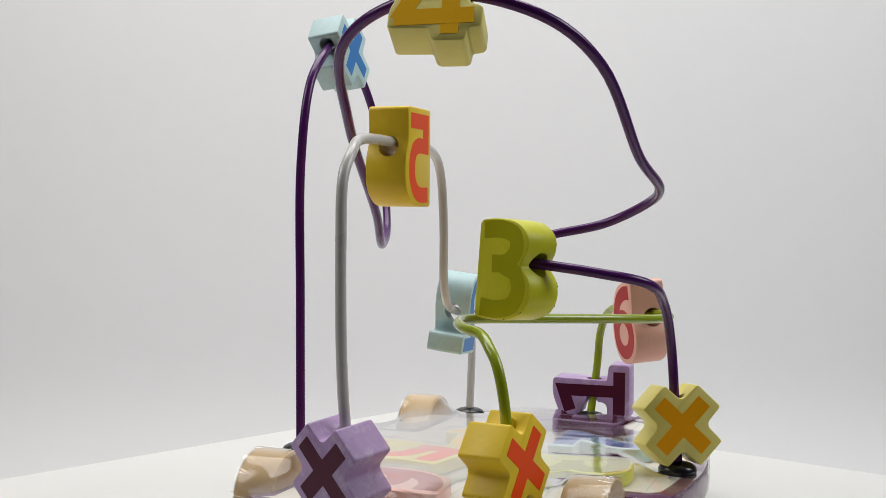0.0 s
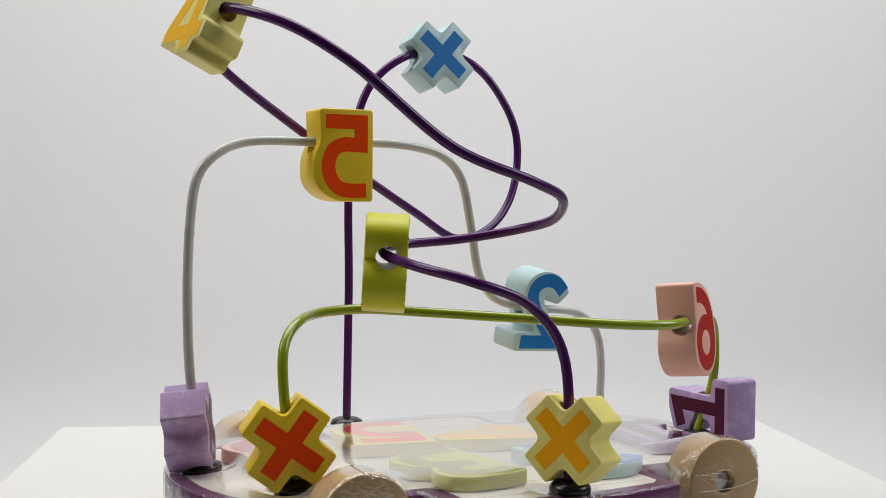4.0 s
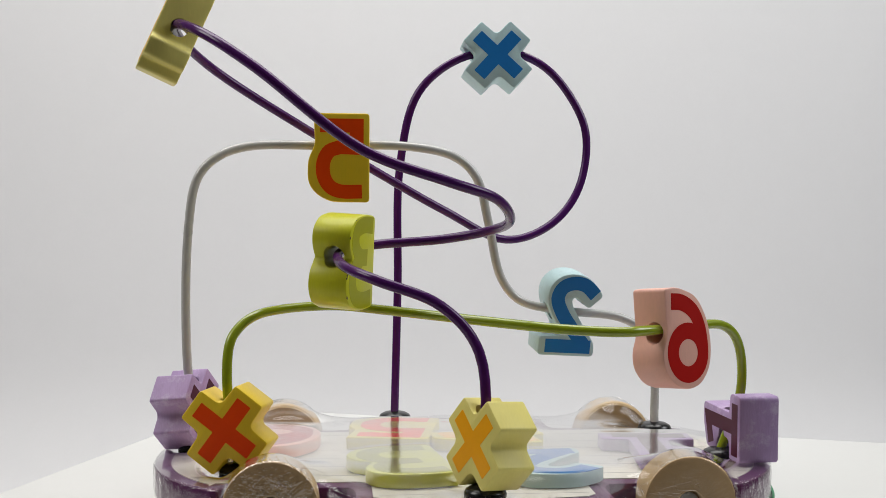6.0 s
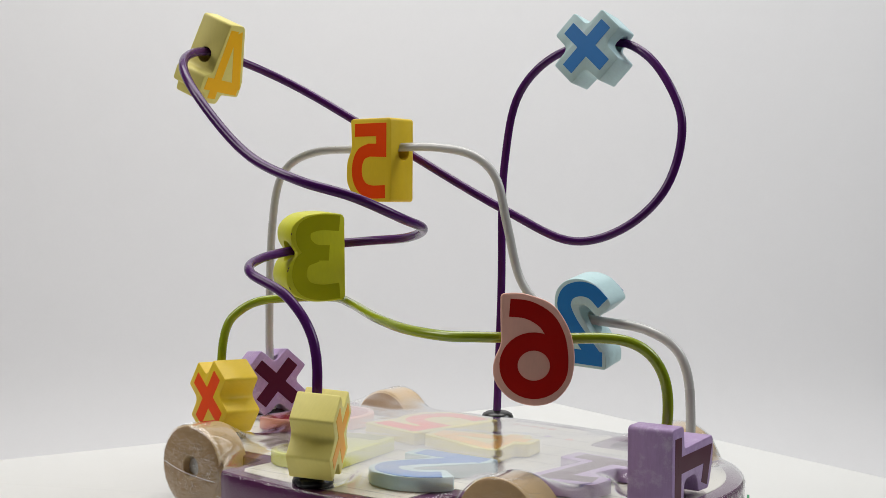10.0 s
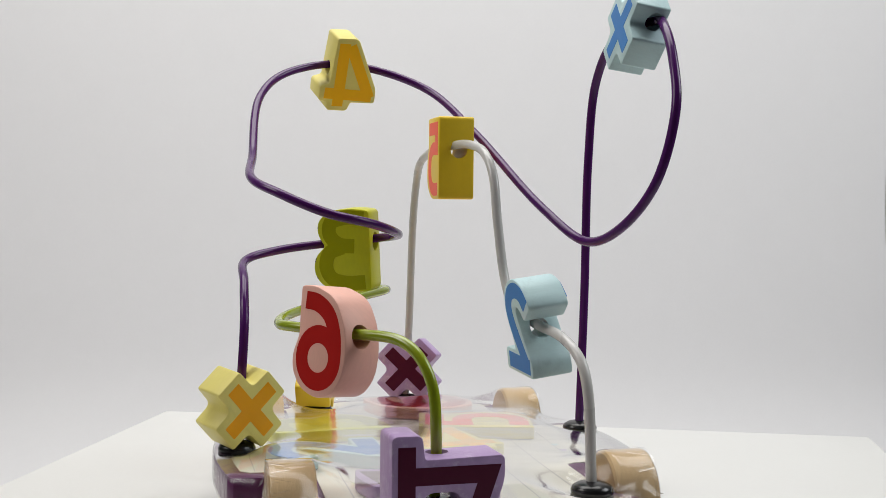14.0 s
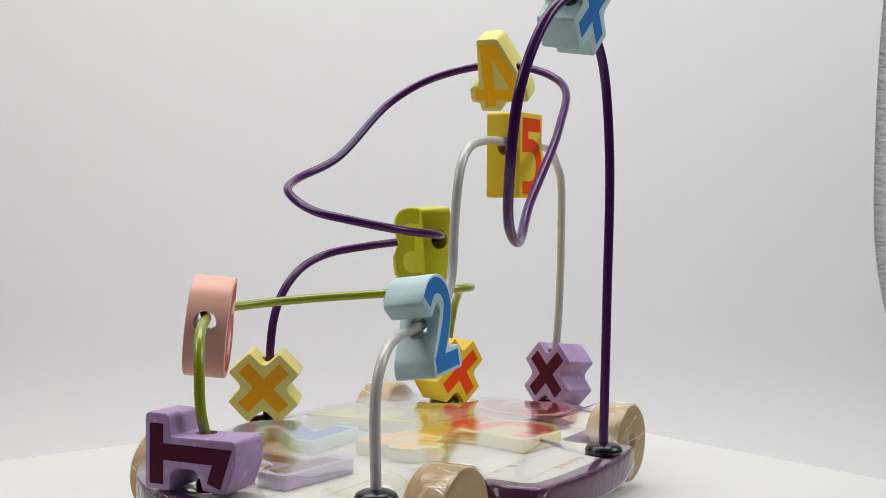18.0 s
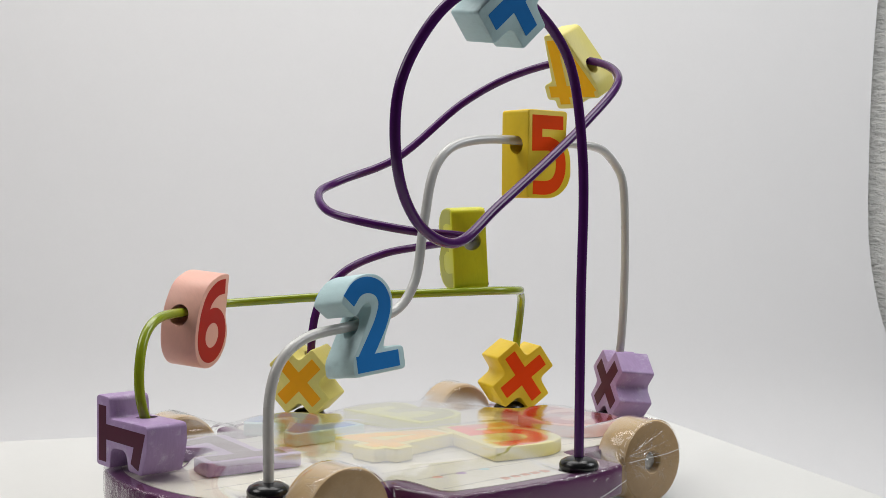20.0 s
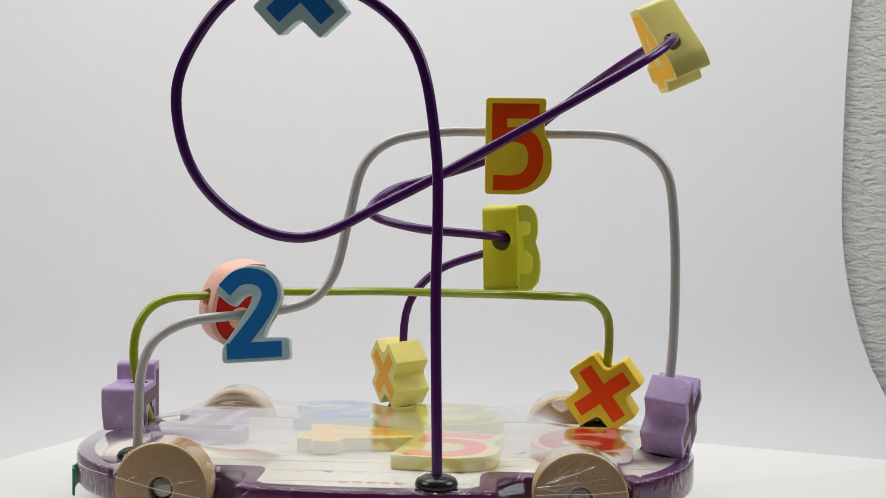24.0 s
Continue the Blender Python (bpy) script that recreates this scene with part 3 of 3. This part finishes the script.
bead("cross_bead", CROSS, "cross", lilac, print_plum, (-92.3, 15.3, 11.4), (0.42, 0.907, 0.044), (-0.112, 0.004, 0.994), (0.901, -0.422, 0.104),
     1.0, 1.0, 13.7, (Vector((-90.2, 13.8, 13)) * U, (-0.06, 0.05, 1), 2.6 * U), "lilac wooden cross bead", "plum painted cross")
bead("cross_bead", CROSS, "cross", ice_blue, print_blue, (25.1, 62.6, 139.9), (0.998, -0.044, 0.041), (-0.034, 0.137, 0.99), (-0.049, -0.99, 0.135),
     1.04, 1.04, 12.3, (Vector((27, 63.9, 141.6)) * U, (1, 0.05, 0), 2.8 * U), "pale blue wooden cross bead", "blue painted cross")
bead("number_bead", FIVE, "five", warm_yellow, print_red_orange, (-39.8, 16.9, 98.3), (-0.998, 0.061, 0), (0, 0, 1), (0.061, 0.998, 0),
     1.085, 1.045, 13.4, (Vector((-40, 17.2, 101.2)) * U, (1, 0, 0), 3.2 * U), "warm yellow wooden number bead", "red-orange painted five")
bead("number_bead", TWO, "two", ice_blue, print_blue, (43.8, 21.4, 43.5), (-0.997, -0.044, 0.061), (0.066, -0.133, 0.989), (-0.035, 0.99, 0.135),
     1.085, 1.045, 13.5, (Vector((45, 21.3, 43)) * U, (1, 0.07, -0.12), 3.15 * U), "pale blue wooden number bead", "blue painted two")
bead("number_bead", SIX, "six", salmon, print_red, (59.5, -45.9, 40.9), (-0.867, -0.499, -0.003), (-0.048, 0.077, 0.996), (-0.497, 0.863, -0.09),
     1.045, 0.983, 13.1, (Vector((60, -46.5, 43.2)) * U, (0.84, 0.54, 0.01), 3.5 * U), "salmon pink wooden number bead", "red painted six")
three_bead = bead("number_bead", THREE, "three", lime, print_olive, (-41.8, -21.5, 64.1), (-0.481, -0.876, 0.003), (0.046, -0.022, 0.999), (-0.875, 0.481, 0.051),
     1.185, 1.038, 13.2, (Vector((-41.5, -21, 66.4)) * U, (-0.42, -0.9, -0.06), 3.6 * U), "lime green wooden number bead", "olive painted three")
bead("number_bead", FOUR, "four", pale_yellow, print_amber, (-94.7, -12.8, 136.1), (-0.122, 0.992, 0.035), (0.409, 0.018, 0.912), (0.904, 0.126, -0.408),
     1.14, 1.11, 13.3, (Vector((-93.6, -10, 136.0)) * U, (0.06, -0.99, 0.08), 2.9 * U), "pale yellow wooden number bead", "orange painted four")
bead("number_bead", ONE, "one", lilac, print_plum, (92.6, -23.3, 9.6), (0, 1, 0), (0, 0, 1), (1, 0, 0),
     1.06, 1.03, 13.6, (Vector((89.5, -24, 12)) * U, (0.25, -0.05, 1), 3.15 * U), "lilac wooden number bead lying on its side", "plum painted one")

# worn chips along the rims of the lime bead
random.seed(5)
chip_frame = frame_of((-41.8, -21.5, 64.1), (-0.481, -0.876, 0.003), (0.046, -0.022, 0.999), (-0.875, 0.481, 0.051))
worn = inset(rounded([(u * 1.185, v * 1.038, r) for u, v, r in THREE]), 0.3)
for k in range(9):
    i = random.randrange(len(worn) - 2)
    p, q = worn[i], worn[(i + 1) % len(worn)]
    way, long, wide = (q - p).normalized(), random.uniform(0.2, 0.7), random.uniform(0.1, 0.22)
    side = Vector((-way.y, way.x))
    flake = [p - way * long + side * 0.05, p - way * long * 0.3 - side * wide, p + way * long * 0.5 - side * wide * 0.7, p + way * long, p + way * long * 0.2 + side * wide]
    level = 6.42 if k % 2 else -6.42
    bm = bmesh.new()
    slab(bm, flake if sum(s.cross(flake[(n + 1) % 5]) for n, s in enumerate(flake)) > 0 else flake[::-1], level - 0.2, level + 0.2, 0.02, chip_frame)
    part("chip", bm, bare_dark, three_bead, "dark worn chip in the paint", 0)

# flat number pieces lying on the board under the wrap, each a loose thing of its own
UPRIGHT_ONE = [(v, u, r) for u, v, r in ONE]
FLAT_FOUR = [(-u, v, r) for u, v, r in FOUR]
PIECES = [(UPRIGHT_ONE, "upright_one", lilac, print_plum, 63, -20, -9, 1.5, 1.36, "lilac flat wooden number one lying under clear film"),
          (TWO, "two", ice_blue, print_blue, 20.5, -41.5, -2, 1.58, 1.3, "pale blue flat wooden number two lying under clear film"),
          (THREE, "three", soft_lime, print_olive, -24, -34, 7, 1.6, 1.45, "lime green flat wooden number three lying under clear film"),
          (FLAT_FOUR, "flat_four", pale_yellow, print_amber, 11.2, 2.5, -88, 1.36, 1.42, "pale yellow flat wooden number four lying under clear film"),
          (FIVE, "five", pale_yellow, print_red_orange, -20, 21.4, -15, 1.6, 1.4, "yellow flat wooden number five lying under clear film"),
          (SIX, "six", salmon, print_red, -63, 12, -4, 1.5, 1.3, "salmon pink flat wooden number six lying under clear film")]
THICK = 4.5
flat_pieces = []
for outline, art, body_mat, art_mat, x, y, turn, ku, kv, label in PIECES:
    m = M @ Matrix.Translation((x, y, TOP + 0.45 + THICK / 2)) @ Matrix.Rotation(radians(180 + turn), 4, "Z")
    bm = bmesh.new()
    slab(bm, rounded([(u * ku, v * kv, r) for u, v, r in outline]), -THICK / 2, THICK / 2, 0.5, m)
    piece = tagged(part("number_piece", bm, body_mat, None, "", 38), label, "puzzle piece", "flat number pieces on the board")
    bm = bmesh.new()
    print_on(bm, art, ku, kv, THICK / 2, m)
    part("print", bm, art_mat, piece, "", 0)
    flat_pieces.append(piece)


# the clear shrink wrap: a tent over the pieces, creased round the sides and wheels
def film_outline():
    """The rim of the wrap's top: the board's ends and long sides, and the outer faces of the wheels."""
    quarter = [edge(k / 24 * 0.57) for k in range(25)]
    quarter = [p for p in quarter if p.x > 79.5]
    quarter += [Vector((79, 50.2)), Vector((76.9, 57.2)), Vector((62.6, 57.2)), Vector((48.3, 57.2)), Vector((38, 67))]
    quarter += [Vector((x, 67 + 3.6 * (1 - (x / 38) ** 2))) for x in (30, 24, 18, 12, 6)]
    out = quarter + [Vector((0, 70.6))] + [Vector((-p.x, p.y)) for p in reversed(quarter)]
    return out + [Vector((p.x, -p.y)) for p in reversed(out[1:-1])]


def inside(loop, x, y):
    """Which of the places x, y lie in a closed outline."""
    hit = np.zeros(x.shape, bool)
    for i, q in enumerate(loop):
        p = loop[i - 1]
        if abs(q.y - p.y) > 1e-9:
            hit ^= ((p.y > y) != (q.y > y)) & (x < (q.x - p.x) * (y - p.y) / (q.y - p.y) + p.x)
    return hit


def film_field():
    """The film's height over the board, on a grid of one unit: a taut skin over the board, the pieces and the wheels, held down at the wires' feet."""
    gx, gy = np.meshgrid(np.arange(-108, 109.0), np.arange(-76, 77.0), indexing="ij")
    away = MB.inverted() @ M
    rim, feet = film_outline(), [away @ Vector((fx, fy, 0)) for fx, fy in FEET]
    to_rim, to_foot = np.full(gx.shape, 99.0), np.full(gx.shape, 99.0)
    for i, q in enumerate(rim):
        for f in (0, 0.25, 0.5, 0.75):
            p = rim[i - 1].lerp(q, f)
            to_rim = np.minimum(to_rim, np.hypot(gx - p.x, gy - p.y))
    for p in feet:
        to_foot = np.minimum(to_foot, np.hypot(gx - p.x, gy - p.y) - 8.2)
    # stretched flat from piece to piece, falling to the rim and to each foot
    least = TOP + 0.45 + np.minimum(np.minimum(THICK, 0.2 * to_rim), 0.35 * np.maximum(to_foot, 0))
    for wx, wy in WHEELS:
        over = (np.abs(gx - wx) < TREAD) & (np.abs(gy) > 43.2) & (np.sign(gy) == np.sign(wy))
        least = np.where(over, np.maximum(least, HUB + np.sqrt(np.maximum((TREAD + 0.25) ** 2 - (gx - wx) ** 2, 0))), least)
    for outline, art, body_mat, art_mat, px, py, turn, ku, kv, label in PIECES:
        place = away @ Matrix.Translation((px, py, 0)) @ Matrix.Rotation(radians(180 + turn), 4, "Z")
        loop = [place @ Vector((p.x, p.y, 0)) for p in inset(rounded([(u * ku, v * kv, r) for u, v, r in outline]), -1.1)]
        least = np.where(inside(loop, gx, gy), TOP + 0.45 + THICK + 0.3, least)
    fixed = ~inside(film_outline(), gx, gy)
    gap = (np.abs(gx) > 38) & (np.abs(gx) < 79) & (np.abs(gy) > 46)
    for wx, wy in WHEELS:
        gap &= ~((np.abs(gx - wx) < TREAD) & (np.sign(gy) == np.sign(wy)))
    held = np.where(fixed, np.where(gap, TOP - 5, least), least)
    held = np.where(fixed & ~gap & (np.abs(np.abs(gx) - 62.6) > TREAD), TOP + 0.1, held)
    held, fixed = np.where(to_foot < 0, TOP + 0.35, held), fixed | (to_foot < 0)
    z = np.where(fixed, held, np.maximum(least, TOP + 2))
    for again in range(500):
        mean = (np.roll(z, 1, 0) + np.roll(z, -1, 0) + np.roll(z, 1, 1) + np.roll(z, -1, 1)) / 4
        z = np.where(fixed, held, np.maximum(least, mean))
    # beside the wheels it hugs them
    beyond = np.full(gx.shape, 99.0)
    for wx, wy in WHEELS:
        side, ahead = np.maximum(np.abs(gx - wx) - TREAD + 2, 0), np.maximum(43.2 - gy * np.sign(wy), 0)
        beyond = np.minimum(beyond, np.hypot(side * 2.4, ahead * 1.3))
    z = np.where(fixed, held, np.maximum(least, np.minimum(z, TOP + 0.6 + THICK + np.maximum(9 - 0.75 * beyond, 0))))
    for again in range(6):
        z = 0.5 * z + 0.125 * (np.roll(z, 1, 0) + np.roll(z, -1, 0) + np.roll(z, 1, 1) + np.roll(z, -1, 1)) + 0.01
    return z


def film_height(field, x, y):
    i, j = min(max(x + 108, 0), 215.99), min(max(y + 76, 0), 151.99)
    a, b, f, g = int(i), int(j), i % 1, j % 1
    flat = (field[a, b] * (1 - f) + field[a + 1, b] * f) * (1 - g) + (field[a, b + 1] * (1 - f) + field[a + 1, b + 1] * f) * g
    return flat + 0.16 * noise.noise((x * 0.06, y * 0.06, 3.0)) + 0.03 * noise.noise((x * 0.25, y * 0.14, 7.0))


def rows_to_mesh(bm, grid, closed=True):
    for a, c in zip(grid, grid[1:]):
        for i in range(len(a) if closed else len(a) - 1):
            bm.faces.new((a[i], c[i], c[(i + 1) % len(c)], a[(i + 1) % len(a)]))


def rim_at(a, loop):
    """Where a ray from the middle meets the board's recessed outline."""
    d = Vector((math.cos(a), math.sin(a)))
    best = 0
    for i, q in enumerate(loop):
        p, e = loop[i - 1], q - loop[i - 1]
        den = d.cross(e)
        if abs(den) > 1e-9:
            s, f = p.cross(e) / den, p.cross(d) / den
            if s > best and -1e-6 <= f <= 1 + 1e-6:
                best = s
    return d * best


bm = bmesh.new()
turns, rings = 360, 90
rim = [rim_at(i * math.tau / turns, film_outline()) for i in range(turns)]
field = film_field()
grid = []
for q in range(1, rings + 1):
    rho = (q / rings) ** 0.85
    grid.append([bm.verts.new(MB @ Vector((p.x * rho, p.y * rho, film_height(field, p.x * rho, p.y * rho)))) for p in rim])
mid = bm.verts.new(MB @ Vector((0, 0, film_height(field, 0, 0))))
for i in range(turns):
    bm.faces.new((mid, grid[0][i], grid[0][(i + 1) % turns]))
rows_to_mesh(bm, grid)
film = part("wrap_top", bm, taut_film, toy, "clear taut shrink film", 180)
film.visible_shadow = False


def skirt(name, f, count, heights, material):
    """Film down the board's edge along one run of its outline."""
    bm = bmesh.new()
    grid = []
    for z, out in heights:
        row = []
        for i in range(count + 1):
            p = f(i / count)
            rub = 0.3 * abs(noise.noise((p.x * 0.5, p.y * 0.5, z * 0.15))) + 0.2 * abs(noise.noise((p.x * 1.6, p.y * 1.6, z * 0.25)))
            p = p * (1 + (out + rub) / p.length)
            row.append(bm.verts.new(MB @ Vector((p.x, p.y, z))))
        grid.append(row)
    rows_to_mesh(bm, grid, False)
    film = part(name, bm, material, toy, "clear creased shrink film round the edge", 180)
    film.visible_shadow = False


DROP = [(TOP + 0.5, -0.6), (TOP + 0.1, 0.1), (TOP - 0.8, 0.3), (TOP - 2, 0.35), (-6, 0.35), (-8, 0.3), (-10, 0.3), (-11.8, 0.2), (-12.9, -0.8), (-13.4, -3)]
# the two long sides between the wheels, then the two rounded ends
for sgn in (1, -1):
    skirt("wrap_side", lambda f: Vector((-38 + 76 * f, sgn * (67 + 3.6 * (1 - (2 * f - 1) ** 2)))), 170, DROP, smooth_film)
    skirt("wrap_end", lambda f: edge((f - 0.5) * 1.16 + (0 if sgn > 0 else math.pi)), 150, DROP, creased_film)
for wx, wy in WHEELS:
    bm = bmesh.new()
    sgn, grid, n = math.copysign(1, wy), [], 220
    # from the hub over the face, round the rim and back over the tread, in fine pleats that run to the hub
    for r, back, pleat in ((3.2, 0.1, 0.1), (5, 0, 0.2), (7.5, 0, 0.22), (10, 0, 0.2), (12.4, 0, 0.15), (13.7, -0.2, 0.1), (14.3, -0.9, 0.1), (14.4, -2.0, 0.1)):
        row = []
        for i in range(n):
            a = i * math.tau / n
            crumple = abs(noise.noise((math.cos(a) * 22 + wx, math.sin(a) * 22 + wy, r * 0.3 + back * 0.1)))
            rr = r + (pleat * crumple if r > 13.2 else 0)
            out = 0.2 + back + (pleat * 1.6 * crumple if r <= 13.2 else 0)
            row.append(bm.verts.new(MB @ Vector((wx + rr * math.cos(a), wy + sgn * out, HUB + rr * math.sin(a)))))
        grid.append(row)
    rows_to_mesh(bm, grid)
    film = part("wrap_wheel", bm, crumpled_film if wx < 0 and wy < 0 else wheel_film, toy, "clear pleated film shrunk over a wheel", 180)
    film.visible_shadow = False
# the wrap's welded seam, a thin pale line round the sides and wheels
for line in ([(-76, 57.7, -3.6), (-68, 58.3, -4.4), (-56, 58.3, -4.9), (-49.5, 58, -5.4)], [(-37.6, 67.8, -7.8), (-22, 70.2, -11.2), (-5, 71.2, -12)],
             [(-76, -57.7, -5.5), (-66, -58.3, -8), (-55, -58.3, -9.4), (-49.5, -58, -9.8)], [(-37.6, -67.8, -10.8), (-20, -70.3, -11.6), (0, -71.2, -12.2)],
             [(76.2, 57.7, -3), (70, 58.3, -4.6), (64, 58.3, -6.2), (57, 58.3, -7.5), (49, 57.8, -9)], [(101.9, 14, -6.5), (97.5, 29.5, -5), (89, 44, -4), (80, 53.6, -3.4)],
             [(76, -57.7, -6.5), (66, -58.3, -8.4), (52, -58, -8.8)]):
    bm = bmesh.new()
    tube(bm, [MB @ p for p in glide(line, 6)], 0.1 * U, 6)
    part("wrap_seam", bm, seam_film, toy, "thin pale welded seam of the film", 60)
random.seed(11)
creases = bmesh.new()


def strand(bm, place, count, thin):
    """One raised crease of the film: place(f) gives its points for f from 0 to 1."""
    tube(bm, [MB @ place(k / count) for k in range(count + 1)], thin * U, 5)


for (wx, wy), broken, fan in zip(WHEELS, (8, 30, 60, 14), (5, 46, 14, 16)):
    sgn, inner = math.copysign(1, wy), -math.copysign(1, wx)
    for k in range(broken):
        # on the face: broken lines that run to the hub
        a, r0 = random.uniform(0, math.tau), random.uniform(3.6, 9)
        r1, bend, wig = r0 + random.uniform(0.6, 2.8), random.uniform(-0.35, 0.35), random.uniform(0, 9)
        strand(creases, lambda f: Vector((wx + (r0 + (r1 - r0) * f) * math.cos(a + bend * f + 0.05 * math.sin(wig + 7 * f)), wy + sgn * (0.45 + 0.1 * math.sin(wig + 5 * f)),
                                     HUB + (r0 + (r1 - r0) * f) * math.sin(a + bend * f + 0.05 * math.sin(wig + 7 * f)))), 6, random.uniform(0.025, 0.065))
    for k in range(fan):
        # drawn folds that spread over the face from where the film is gathered beside the board
        swing, near, far, wig = random.gauss(0.1, 0.42), random.uniform(0, 10), random.uniform(3, 13), random.uniform(0, 9)
        if math.hypot(13 - (near + far) * math.cos(swing), 3.5 - (near + far) * math.sin(swing)) > 13.2:
            continue
        strand(creases, lambda f: Vector((wx + inner * (13 - (near + far * f) * math.cos(swing)), wy + sgn * (0.45 + 0.1 * math.sin(wig + 4 * f)),
                                     HUB + 3.5 - (near + far * f) * math.sin(swing) + 0.12 * math.sin(wig + 6 * f))), 7, random.uniform(0.02, 0.06))
    for k in range(22):
        # on the tread: fine pleats from the outer rim inwards
        a, deep, skew = random.uniform(0.1, math.pi - 0.1), random.uniform(2, 7), random.uniform(-0.15, 0.15)
        strand(creases, lambda f: Vector((wx + (TREAD + 0.4) * math.cos(a + skew * f), wy - sgn * (0.8 + deep * f), HUB + (TREAD + 0.4) * math.sin(a + skew * f))), 5, random.uniform(0.025, 0.06))
for sgn in (1, -1):
    for k in range(70):
        # along the board's upper edge, and short ones down its side
        x0, run, drop = random.uniform(-37, 34), random.uniform(0.6, 3), random.choice((0, 0, 0, 0, 0, -1.5))
        z0 = TOP + random.uniform(-0.5, 0.25) + (random.uniform(-4, 0) if drop else 0)
        strand(creases, lambda f: Vector((x0 + run * f, sgn * (67.4 + 3.6 * (1 - ((x0 + run * f) / 38) ** 2)), z0 + drop * f + 0.1 * math.sin(x0 + 6 * f))), 4, random.uniform(0.025, 0.06))
    for k in range(70):
        a0, run, drop = random.uniform(-0.56, 0.56), random.uniform(0.004, 0.03), random.choice((0, 0, 0, -2, -5))
        z0 = TOP + random.uniform(-0.5, 0.25) + (random.uniform(-3, 0) if drop else 0)
        turn = 0 if sgn > 0 else math.pi
        strand(creases, lambda f: Vector((*edge(a0 + turn + run * f, 103.2, 71.4), z0 + drop * f)), 4, random.uniform(0.025, 0.06))

film = tagged(part("wrap_creases", creases, crease_film, toy, "", 60), "fine bright creases of the clear film", kind="stuff")
film.visible_shadow = False


def motions():
    turn = [(t, pose(0, 0, 0, 0, 0, -a)) for t, a in SPIN]
    for thing in (toy, turntable, *flat_pieces):
        walk(thing, turn)


motions()
